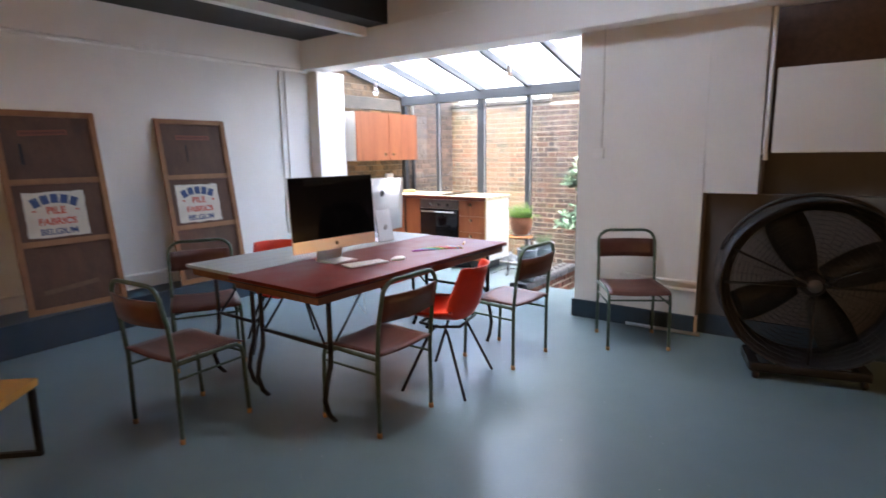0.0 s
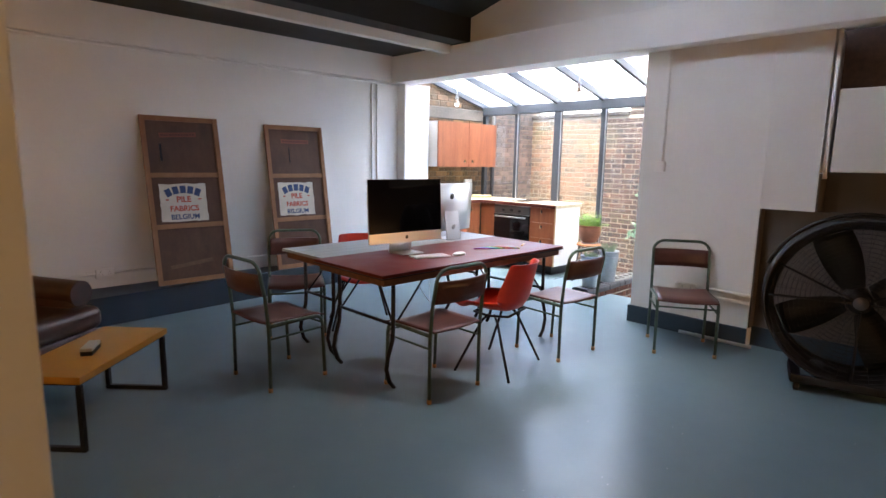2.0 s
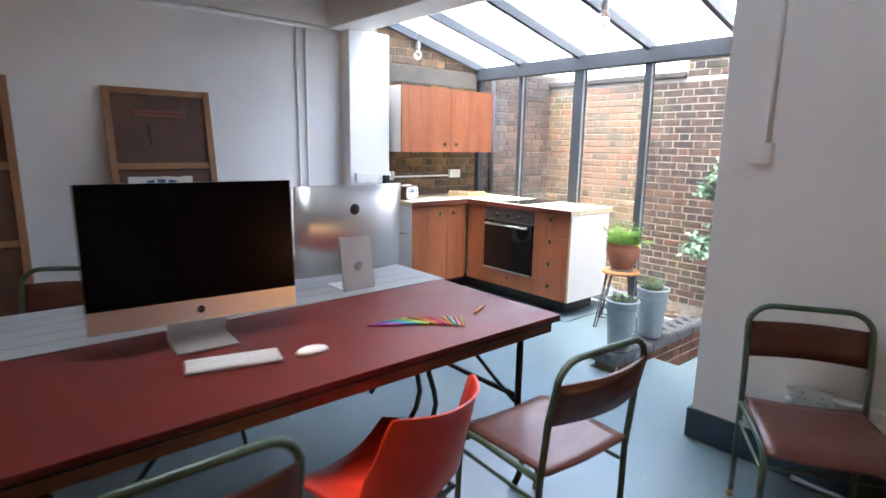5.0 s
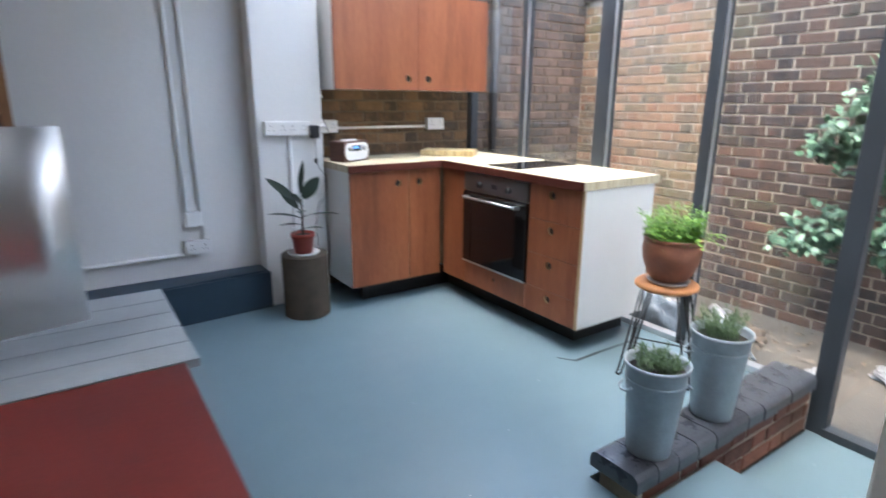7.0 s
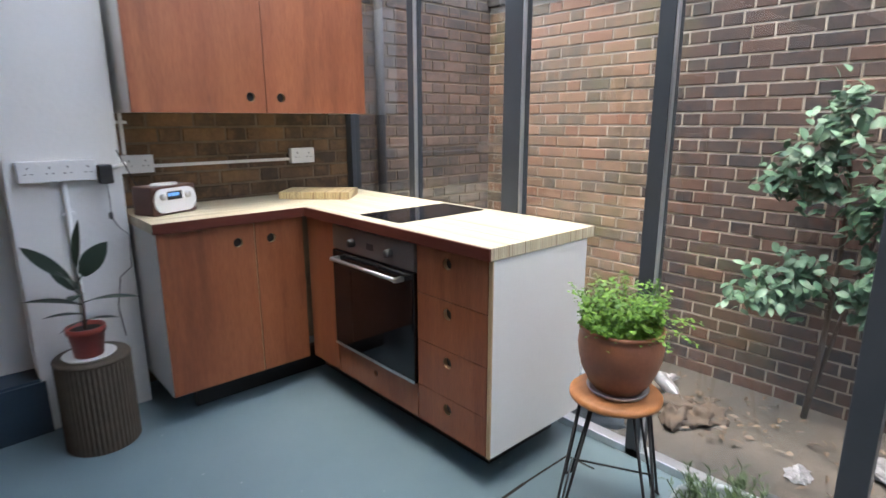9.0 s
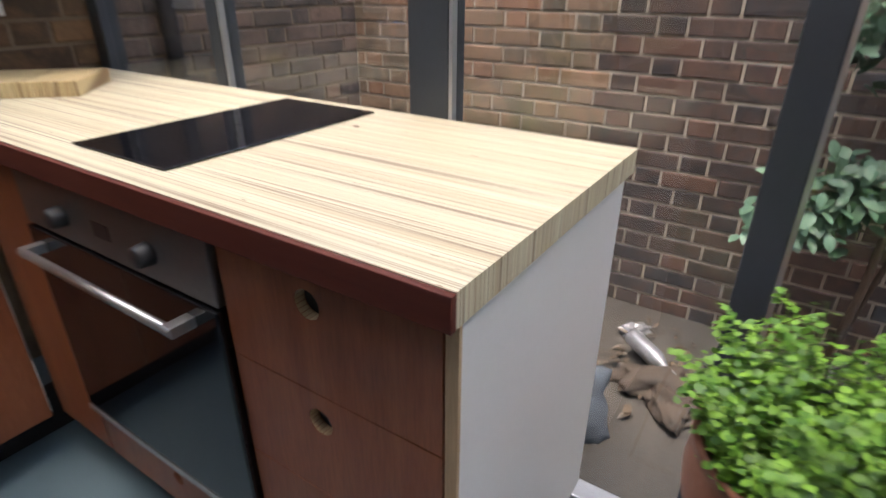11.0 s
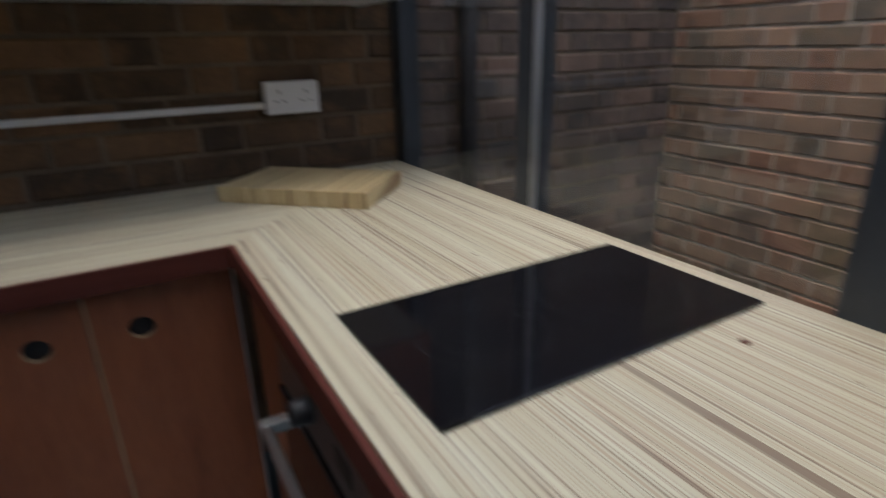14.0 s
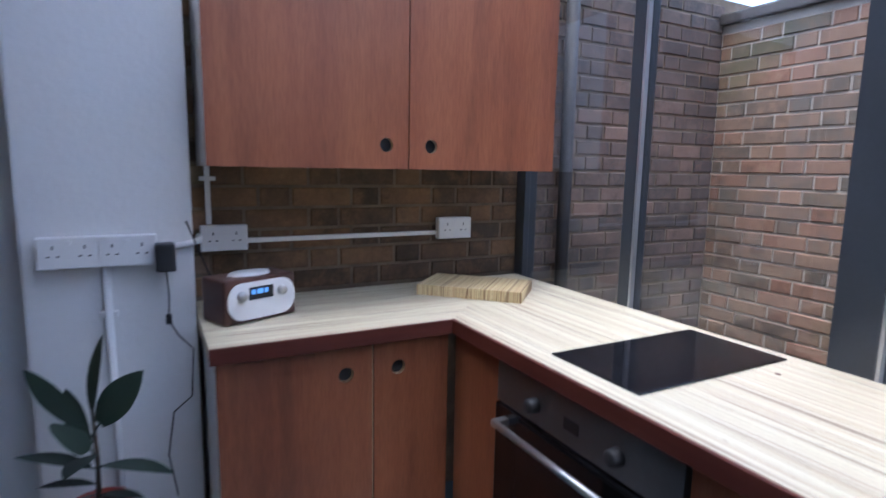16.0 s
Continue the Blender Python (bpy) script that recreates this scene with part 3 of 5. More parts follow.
# Pale ply strip set in the gap to imitate the light on the edge.
part("edge_glint", block((5.6950, 4.868, 0.137), (5.6990, 4.879, 0.872)), PLY, unit, "raw ply strip standing in for light caught on the door edges")

oven_unit = thing("oven_cabinet", "red-brown veneer cabinet housing the oven", "cabinet")
part("body", block((5.99, 4.012, 0.135), (6.50, 4.86, 0.872)), PANEL_WHITE, oven_unit)
part("filler_panel", block((5.967, 4.612, 0.137), (5.985, 4.859, 0.872), 0.0015), VENEER, oven_unit)
p = part("lower_panel", turn(hole_plate(bmesh.new(), -4.606, -4.014, 0.137, 0.282, 0.018, -4.31, 0.225, 0.017), pose(5.967, 0, 0, 0, 0, -90)), VENEER, oven_unit)
part("plinth", block((6.096, 3.735, 0), (6.13, 5.02, 0.134)), BLACK_PLASTIC, oven_unit, "black recessed plinth")
part("hole_shade", block((5.986, 4.28, 0.20), (5.989, 4.34, 0.25)), BLACK_PLASTIC, oven_unit)

oven = thing("oven", "built-in electric oven with steel controls and black glass door", "oven")
part("control_panel", block((5.957, 4.016, 0.757), (5.987, 4.606, 0.868), 0.003), STEEL_DARK, oven, "dark brushed steel control panel")
door = part("oven_door", block((5.952, 4.016, 0.288), (5.987, 4.606, 0.752), 0.004), OVEN_GLASS, oven, "black glass oven door")
bm = bmesh.new()
tube(bm, [(5.915, 4.075, 0.719), (5.915, 4.56, 0.719)], 0.0085, 10)
for y in (4.083, 4.552):
    box(bm, (5.910, y - 0.011, 0.709), (5.952, y + 0.011, 0.728), 0.002)
part("door_handle", bm, STEEL, door, "steel bar handle")
part("door_frame", block((5.949, 4.016, 0.288), (5.9515, 4.606, 0.300)), STEEL, door)
for y in (4.17, 4.44):
    part("knob", turn(lathe(bmesh.new(), [(0.001, 0.026), (0.015, 0.026), (0.018, 0.022), (0.02, 0)], 20), pose(5.957, y, 0.806, 0, -90)), BLACK_PLASTIC, oven, "black control knob")
part("display", block((5.9555, 4.285, 0.794), (5.9568, 4.335, 0.822)), BLACK_PLASTIC, oven)

drawers = thing("drawer_cabinet", "four-drawer red-brown veneer cabinet with a white end panel", "cabinet")
part("body", block((5.99, 3.632, 0.135), (6.50, 4.006, 0.872)), PANEL_WHITE, drawers)
part("end_panel", block((5.972, 3.614, 0.135), (6.515, 3.630, 0.874), 0.0015), PANEL_WHITE, drawers)
part("edge_strip", block((5.966, 3.6135, 0.135), (5.9715, 3.6305, 0.874)), PLY, drawers, "raw ply edge")
part("plinth", block((6.1305, 3.735, 0), (6.50, 3.77, 0.134)), BLACK_PLASTIC, drawers, "black recessed plinth")
for z0, z1, hz in ((0.682, 0.872, 0.822), (0.487, 0.679, 0.630), (0.292, 0.484, 0.436), (0.137, 0.289, 0.242)):
    d = part("drawer_front", turn(hole_plate(bmesh.new(), -4.008, -3.634, z0, z1, 0.018, -3.837, hz, 0.022), pose(5.966, 0, 0, 0, 0, -90)), VENEER, drawers)
    part("finger_hole", turn(lathe(bmesh.new(), [(0.0218, 0), (0.0218, 0.016)], 20), pose(5.967, 3.837, hz, 0, 90)), HOLE_RIM, d, "raw ply rim of the finger hole")
    part("hole_shade", block((5.985, 3.81, hz - 0.026), (5.988, 3.864, hz + 0.026)), BLACK_PLASTIC, d)

top = thing("worktop", "pale edge-laminated ply worktop with a red-brown front edge", "worktop")
bm = bmesh.new()
prism(bm, [(5.953, 3.61), (6.555, 3.61), (6.555, 5.385), (6.49, 5.385), (5.953, 4.848)], 0.877, 0.92)
part("counter_long", bm, WORKTOP, top)
bm = bmesh.new()
prism(bm, [(4.848, -5.952), (5.3845, -6.489), (5.3845, -5.262), (4.848, -5.262)], 0.877, 0.9199)
p = part("counter_short", bm, WORKTOP, top)
p.matrix_world = Matrix(((0, -1, 0, 0), (1, 0, 0, 0), (0, 0, 1, 0), (0, 0, 0, 1)))
part("front_edge", block((5.943, 3.609, 0.876), (5.952, 4.848, 0.9195), 0.0015), VENEER_EDGE, top, "dark red-brown veneer edge")
part("front_edge", block((5.262, 4.838, 0.876), (5.943, 4.847, 0.9193), 0.0015), VENEER_EDGE, top, "dark red-brown veneer edge")

hob = thing("hob", "black ceramic glass hob set in the worktop", "hob")
part("glass", block((6.012, 4.176, 0.9205), (6.513, 4.455, 0.925), 0.0015), HOB_GLASS, hob)
RING = plain("hob_ring_print", (0.022, 0.022, 0.024), 0.2, var=0.2, bumpy=0)
for cx, r in ((6.15, 0.085), (6.15, 0.062), (6.37, 0.105), (6.37, 0.07)):
    bm = lathe(bmesh.new(), [(r, 0.9252), (r + 0.002, 0.9252)], 48, (cx, 4.315, 0))
    part("ring", bm, RING, hob, "faint printed cooking ring")

wall_cab = thing("wall_cabinet", "wall cupboard with two red-brown veneer doors and white sides", "cabinet")
part("body", block((5.31, 5.07, 1.37), (6.445, 5.41, 1.962)), PANEL_WHITE, wall_cab)
for x in (5.292, 6.446):
    part("side_panel", block((x, 5.068, 1.366), (x + 0.017, 5.41, 1.966), 0.0015), PANEL_WHITE, wall_cab)
for x0, x1, hx in ((5.292, 5.886, 5.812), (5.890, 6.464, 5.967)):
    d = part("door", turn(hole_plate(bmesh.new(), x0, x1, 1.366, 1.966, 0.018, hx, 1.44, 0.022), pose(0, 5.048, 0)), VENEER, wall_cab)
    part("finger_hole", turn(lathe(bmesh.new(), [(0.0218, 0), (0.0218, 0.016)], 20), pose(hx, 5.05, 1.44, -90)), HOLE_RIM, d, "raw ply rim of the finger hole")
    part("hole_shade", block((hx - 0.026, 5.067, 1.414), (hx + 0.026, 5.0695, 1.466)), BLACK_PLASTIC, d)


# ---- tables ----
def trestle_table(name, label, top_mat, x0, x1, y0, y1, boards):
    t = thing(name, label, "table")
    if boards:
        k = 5
        for i in range(k):
            a, b = y0 + (y1 - y0) * i / k, y0 + (y1 - y0) * (i + 1) / k
            part("board", block((x0, a + 0.0012, 0.742), (x1, b - 0.0012, 0.762), 0.002), top_mat, t)
    else:
        part("tabletop", block((x0, y0, 0.744), (x1, y1, 0.764), 0.003), top_mat, t)
        part("edge_trim", block((x0 - 0.002, y0 - 0.002, 0.738), (x1 + 0.002, y1 + 0.002, 0.7435)), BLACK_METAL, t, "black edge trim")
    for a, b in (((x0 + 0.03, y0 + 0.02, 0.69), (x1 - 0.03, y0 + 0.045, 0.737)), ((x0 + 0.03, y1 - 0.045, 0.69), (x1 - 0.03, y1 - 0.02, 0.737)),
                 ((x0 + 0.03, y0 + 0.046, 0.69), (x0 + 0.055, y1 - 0.046, 0.737)), ((x1 - 0.055, y0 + 0.046, 0.69), (x1 - 0.03, y1 - 0.046, 0.737))):
        part("rail", block(a, b, 0.003), TABLE_EDGE, t, "worn brown wooden rail")
    for x, s in ((x0 + 0.15, 1), (x1 - 0.15, -1)):
        for y in (y0 + 0.08, y1 - 0.08):
            pts = [(x, y, 0.70), (x, y, 0.40), (x - 0.005 * s, y, 0.32), (x - 0.04 * s, y, 0.22), (x - 0.055 * s, y, 0.14), (x - 0.03 * s, y, 0.05), (x + 0.01 * s, y, 0.0)]
            leg = part("leg", tube(bmesh.new(), pts, 0.014, 8), BLACK_METAL, t, "black bent steel leg")
            part("stay", tube(bmesh.new(), [(x + 0.012 * s, y + 0.01, 0.40), (x + 0.13 * s, y + 0.01, 0.53), (x + 0.27 * s, y + 0.01, 0.695)], 0.007, 6), BLACK_METAL, leg, "folding steel stay")
        part("crossbar", tube(bmesh.new(), [(x, y0 + 0.08, 0.42), (x, y1 - 0.08, 0.42)], 0.011, 8), BLACK_METAL, t)
    return t


trestle_table("trestle_table", "folding trestle table with a red-brown laminate top and bent black legs", RED_LAMINATE, 2.13, 4.02, 2.215, 2.965, False)
trestle_table("trestle_table", "folding trestle table with a grey painted board top", GREY_BOARDS, 2.19, 4.05, 2.975, 3.52, True)


# ---- chairs ----
def tubular_chair(m):
    """Stacking chair; faces +y, back legs at y = 0."""
    c = thing("stacking_chair", "stacking chair with green enamelled tube frame and brown plywood seat", "chair", m, "tube-frame stacking chairs")
    w, r = 0.216, 0.0115
    left = [(-w, 0.02, 0.0), (-w, 0.02, 0.40), (-w, 0.0, 0.62), (-w, -0.025, 0.74)]
    bend = [(-w + 0.09 * (1 - math.cos(radians(a))), -0.025 - 0.012 * a / 90, 0.74 + 0.085 * math.sin(radians(a))) for a in range(15, 91, 15)]
    pts = left + bend
    pts = pts + [(-x, y, z) for x, y, z in reversed(pts)]
    part("back_frame", tube(bmesh.new(), pts, r, 10), GREEN_FRAME, c, "bent green tube with worn enamel")
    for s in (-1, 1):
        fr = [(s * w, 0.02, 0.42), (s * w, 0.30, 0.425), (s * w, 0.375, 0.42), (s * w, 0.405, 0.40), (s * w, 0.415, 0.36), (s * w, 0.43, 0.0)]
        part("leg", tube(bmesh.new(), fr, r, 10), GREEN_FRAME, c)
        for y in (0.02, 0.43):
            part("foot_tip", tube(bmesh.new(), [(s * w, y, 0.0), (s * w, y, 0.028)], 0.0145, 10), BRASS, c, "worn pale foot tip")
        part("stretcher", tube(bmesh.new(), [(s * w, 0.02, 0.34), (s * w, 0.415, 0.34)], 0.007, 8), GREEN_FRAME, c)
    part("stretcher", tube(bmesh.new(), [(-w, 0.415, 0.37), (w, 0.415, 0.37)], 0.007, 8), GREEN_FRAME, c)
    # dished seat
    bm = bmesh.new()
    nx, ny = 10, 10
    for dz, flip in ((0.0, False), (-0.009, True)):
        g = [[bm.verts.new(((i / nx - 0.5) * (0.435 - 0.03 * (1 - j / ny)), 0.005 + 0.43 * j / ny,
                            0.445 + dz - 0.010 * math.sin(math.pi * i / nx) - (0.020 * ((j / ny - 0.8) / 0.2) ** 2 if j / ny > 0.8 else 0))) for i in range(nx + 1)] for j in range(ny + 1)]
        for j in range(ny):
            for i in range(nx):
                q = (g[j][i], g[j][i + 1], g[j + 1][i + 1], g[j + 1][i])
                bm.faces.new(q[::-1] if flip else q).smooth = True
        if not flip:
            g0 = g
    rim0 = g0[0] + [r[-1] for r in g0[1:]] + g0[-1][-2::-1] + [r[0] for r in g0[-2:0:-1]]
    rim1 = g[0] + [r[-1] for r in g[1:]] + g[-1][-2::-1] + [r[0] for r in g[-2:0:-1]]
    for i in range(len(rim0)):
        k = (i + 1) % len(rim0)
        bm.faces.new((rim0[i], rim1[i], rim1[k], rim0[k]))
    part("seat", bm, SEAT_WOOD, c, "dished brown plywood seat")
    # curved back panel between the uprights
    bm = bmesh.new()
    rows = []
    for dy in (0.006, -0.003):
        rows.append([[bm.verts.new((-0.21 + 0.42 * i / 12, -0.012 - 0.055 * (z - 0.62) / 0.13 * 0.4 - 0.035 * math.sin(math.pi * i / 12) + dy, z)) for i in range(13)] for z in (0.615, 0.66, 0.705, 0.755)])
    for k in (0, 1):
        for j in range(3):
            for i in range(12):
                q = (rows[k][j][i], rows[k][j][i + 1], rows[k][j + 1][i + 1], rows[k][j + 1][i])
                bm.faces.new(q if k else q[::-1]).smooth = True
    for j in (0, 3):
        for i in range(12):
            bm.faces.new((rows[0][j][i], rows[1][j][i], rows[1][j][i + 1], rows[0][j][i + 1]))
    for i in (0, 12):
        for j in range(3):
            bm.faces.new((rows[0][j][i], rows[1][j][i], rows[1][j + 1][i], rows[0][j + 1][i]))
    part("backrest", bm, SEAT_WOOD, c, "curved brown plywood backrest")
    return c


chair = tubular_chair(pose(2.51, 1.95, 0, 0, 0, 0))
copy_thing(chair, pose(1.64, 2.965, 0, 0, 0, -86))
copy_thing(chair, pose(3.695, 1.82, 0, 0, 0, -4))
copy_thing(chair, pose(2.55, 3.97, 0, 0, 0, 152))
wall_chair = copy_thing(chair, pose(4.68, 1.51, 0, 0, 0, 122))
tagged(wall_chair, "stacking chair with green tube frame standing against the white pier")


def shell_chair(m):
    """One-piece moulded seat on splayed steel legs; faces +y."""
    c = thing("shell_chair", "bright red moulded plastic shell chair on black splayed legs", "chair", m, "red shell chairs")
    bm = bmesh.new()
    prof = [(0.24, 0.415), (0.225, 0.432), (0.17, 0.437), (0.08, 0.43), (0.0, 0.425), (-0.09, 0.43), (-0.15, 0.455), (-0.185, 0.51), (-0.205, 0.58), (-0.225, 0.66), (-0.24, 0.73), (-0.245, 0.765), (-0.255, 0.775)]
    nx = 14
    grids = []
    for off in (0.0, 0.007):
        g = []
        for k, (y, z) in enumerate(prof):
            f = k / (len(prof) - 1)
            half = 0.205 + 0.03 * math.sin(math.pi * min(1, f * 1.3)) - (0.035 * max(0, f - 0.55) / 0.45)
            row = []
            for i in range(nx + 1):
                u = i / nx * 2 - 1
                lift = 0.075 * abs(u) ** 2.4 * (1.25 - abs(f - 0.5))
                seat = max(0.0, min(1.0, (0.62 - f) / 0.2))
                row.append(bm.verts.new((u * half, y + (1 - seat) * lift * 1.5 - (off if f > 0.5 else 0), z + seat * lift - (0 if f > 0.5 else off))))
            g.append(row)
        grids.append(g)
        for j in range(len(prof) - 1):
            for i in range(nx):
                q = (g[j][i], g[j][i + 1], g[j + 1][i + 1], g[j + 1][i])
                bm.faces.new(q if not off else q[::-1]).smooth = True
    def rim(g):
        return g[0] + [r[-1] for r in g[1:]] + g[-1][-2::-1] + [r[0] for r in g[-2:0:-1]]
    a, b = rim(grids[0]), rim(grids[1])
    for i in range(len(a)):
        k = (i + 1) % len(a)
        bm.faces.new((a[i], b[i], b[k], a[k]))
    part("shell", bm, RED_PLASTIC, c, "red moulded plastic seat shell")
    part("under_frame", tube(bmesh.new(), [(-0.14, 0.13, 0.41), (0.14, 0.13, 0.41), (0.17, 0.0, 0.405), (0.14, -0.13, 0.41), (-0.14, -0.13, 0.41), (-0.17, 0.0, 0.405), (-0.14, 0.13, 0.41)], 0.009, 8), BLACK_METAL, c)
    for sx in (-1, 1):
        for sy in (-1, 1):
            part("leg", tube(bmesh.new(), [(sx * 0.13, sy * 0.02, 0.405), (sx * 0.16, sy * 0.06, 0.36), (sx * 0.262, sy * 0.206, 0.0)], 0.0095, 8), BLACK_METAL, c, "black splayed steel leg")
    return c


red = shell_chair(pose(3.10, 2.11, 0, 0, 0, 14))
copy_thing(red, pose(2.98, 3.60, 0, 0, 0, 150))


# ---- leaning boards ----
def lettering(text, size, depth=0.0006):
    """Built-in font as a mesh, centred on its line, in the xz plane facing -y."""
    cu = bpy.data.curves.new("lettering", "FONT")
    cu.body, cu.size, cu.extrude, cu.align_x, cu.offset = text, size, depth, "CENTER", size * 0.028
    tmp = bpy.data.objects.new("lettering", cu)
    me = bpy.data.meshes.new_from_object(tmp)
    bpy.data.objects.remove(tmp)
    bm = bmesh.new()
    bm.from_mesh(me)
    bpy.data.meshes.remove(me)
    return turn(bm, pose(0, 0, 0, 90))


def leaning_board(x0, w, h, foot, top_y, label, strip, cx):
    lean = math.degrees(math.asin((top_y - foot) / h))
    b = thing("crate_panel", label, "panel", pose(x0, foot, 0.252, -lean), "leaning timber panels")
    part("panel", block((0.01, 0.022, 0.01), (w - 0.01, 0.028, h - 0.01)), HARDBOARD, b, "brown hardboard sheet")
    k = 0.045
    for x in (0, w - k):
        part("batten", block((x, 0, 0), (x + k, 0.0215, h), 0.002), BATTEN, b)
    for z in (0, 0.33 * h, 0.635 * h, h - k):
        part("batten", block((k + 0.0005, 0.0015, z), (w - k - 0.0005, 0.0215, z + k), 0.002), BATTEN, b)
    z0, pw, ph = 0.33 * h + k + 0.02, 0.43, 0.36
    px = cx - pw / 2
    n = 9
    rim = [(px + pw * i / n, z0 + random.uniform(-0.006, 0.006)) for i in range(n)] + [(px + pw + random.uniform(-0.006, 0.004), z0 + ph * i / n) for i in range(n)]
    rim += [(px + pw - pw * i / n, z0 + ph + random.uniform(-0.008, 0.004)) for i in range(n)] + [(px + random.uniform(-0.004, 0.006), z0 + ph - ph * i / n) for i in range(n)]
    sheet = part("paper_label", turn(prism(bmesh.new(), rim, 0, 0.001), pose(0, 0.0212, 0, 90)), PAPER, b, "torn white paper printed in blue and red")
    for i in range(5):
        a = 24 - 12 * i
        m = pose(cx + 0.33 * math.sin(radians(-a)), 0.0195, z0 + 0.305 - 0.33 * (1 - math.cos(radians(a))), 0, -a * 0.9, 0)
        bm = turn(block((-0.027, 0, -0.036), (0.027, 0.0006, 0.036)), m)
        part("print_mark", bm, INK_BLUE, sheet, "blue printed mark")
    for text, z, size, ink in (("PILE", 0.185, 0.078, INK_RED), ("FABRICS", 0.10, 0.072, INK_RED), ("BELGIUM", 0.022, 0.066, INK_BLUE)):
        part("lettering", turn(lettering(text, size), pose(cx, 0.0196, z0 + z)), ink, sheet)
    for s in (-1, 1):
        part("print_mark", turn(block((-0.014, 0, -0.006), (0.014, 0.0006, 0.006)), pose(cx + s * 0.15, 0.0195, z0 + 0.21)), INK_RED, sheet)
    st = part("paper_strip", turn(block((-0.17, 0, -0.022), (0.17, 0.0008, 0.022)), pose(0.33 if strip else 0.36, 0.0208, h - 0.17, 0, -3 if strip else 0)), PAPER_RED, b, "faded reddish paper strip")
    for i in range(12):
        part("print_mark", turn(block((-0.009, 0, -0.010), (0.009, 0.0005, 0.010)), pose((0.33 if strip else 0.36) - 0.145 + i * 0.026, 0.0198, h - 0.17 + (0.145 - i * 0.026) * (-0.05 if strip else 0))), INK_FADED, st)
    if strip:
        part("paper_strip", turn(block((-0.2, 0, -0.018), (0.2, 0.0008, 0.018)), pose(0.33, 0.0208, 0.18, 0, -6)), PAPER_OLD, b, "worn brown paper strip")
        part("hook", block((0.15, 0.013, h - 0.42), (0.17, 0.0215, h - 0.26), 0.002), BLACK_METAL, b, "dark metal fitting")
    else:
        part("hook", block((0.27, 0.016, h - 0.40), (0.279, 0.0215, h - 0.24), 0.002), BLACK_METAL, b, "dark metal fitting")
    return b


PAPER_RED = plain("faded_red_strip", (0.20, 0.065, 0.04), 0.8, var=0.2, scale=20)
PAPER_OLD = plain("worn_brown_strip", (0.14, 0.085, 0.05), 0.8, var=0.3, scale=20)
INK_FADED = plain("faded_print", (0.12, 0.04, 0.028), 0.8, var=0.3, scale=30)
leaning_board(1.765, 0.715, 1.585, 5.06, 5.325, "brown framed crate panel with printed label leaning on the wall", True, 0.318)
leaning_board(2.98, 0.705, 1.56, 5.09, 5.325, "darker brown framed crate panel with printed label leaning on wall", False, 0.315)


# ---- computers and desk things ----
def computer(m, label):
    c = thing("desktop_computer", label, "computer", m)
    bm = bmesh.new()
    nx = 8
    rim = []
    for z in (0.085, 0.542):
        row = []
        for i in range(nx + 1):
            u = i / nx * 2 - 1
            row.append((u * 0.325, 0.006 + 0.034 * (1 - u * u), z))
        rim.append(row)
    fr = [[bm.verts.new((x, 0.0, z)) for x, y, z in row] for row in rim]
    bk = [[bm.verts.new((x, y + 0.004, z)) for x, y, z in row] for row in rim]
    for i in range(nx):
        bm.faces.new((fr[0][i], fr[0][i + 1], fr[1][i + 1], fr[1][i]))
        bm.faces.new((bk[0][i], bk[1][i], bk[1][i + 1], bk[0][i + 1])).smooth = True
        bm.faces.new((fr[1][i], fr[1][i + 1], bk[1][i + 1], bk[1][i]))
        bm.faces.new((fr[0][i], bk[0][i], bk[0][i + 1], fr[0][i + 1]))
    for i in (0, nx):
        bm.faces.new((fr[0][i], fr[1][i], bk[1][i], bk[0][i]))
    part("body", bm, SILVER, c, "silver aluminium body with a plain chin")
    part("screen", block((-0.325, -0.003, 0.158), (0.325, -0.0002, 0.542), 0.001), SCREEN, c, "switched-off glossy black screen")
    part("badge", turn(lathe(bmesh.new(), [(0.001, 0.001), (0.012, 0.001), (0.013, 0)], 20), pose(0, -0.0005, 0.122, 90)), BLACK_PLASTIC, c, "small dark badge")
    part("badge", turn(lathe(bmesh.new(), [(0.001, 0.001), (0.028, 0.001), (0.029, 0)], 24), pose(0, 0.0438, 0.42, -90)), BLACK_PLASTIC, c, "dark badge on the back")
    bm = bmesh.new()
    pts = [(0.035, 0.30), (0.045, 0.27), (0.105, 0.012), (0.10, 0.004), (-0.075, 0.0), (-0.075, 0.006), (0.09, 0.012), (0.038, 0.24)]
    va = [bm.verts.new((-0.095, y, z)) for y, z in pts]
    vb = [bm.verts.new((0.095, y, z)) for y, z in pts]
    bm.faces.new(va)
    bm.faces.new(vb[::-1])
    for i in range(len(pts)):
        k = (i + 1) % len(pts)
        bm.faces.new((va[i], va[k], vb[k], vb[i]))
    st = part("stand", bm, SILVER, c, "bent aluminium stand")
    part("cable_hole", turn(lathe(bmesh.new(), [(0.001, 0.001), (0.026, 0.001), (0.027, 0)], 20), pose(0, 0.0885, 0.13, -103)), STEEL, st)
    return c


computer(pose(2.78, 2.745, 0.764, -3, 0, -4.8), "silver all-in-one computer with a black screen on the red table")
computer(pose(3.58, 3.14, 0.762, -3, 0, 181) @ Matrix.Diagonal((0.88, 0.88, 0.90, 1)), "silver all-in-one computer seen from its back on the grey table")

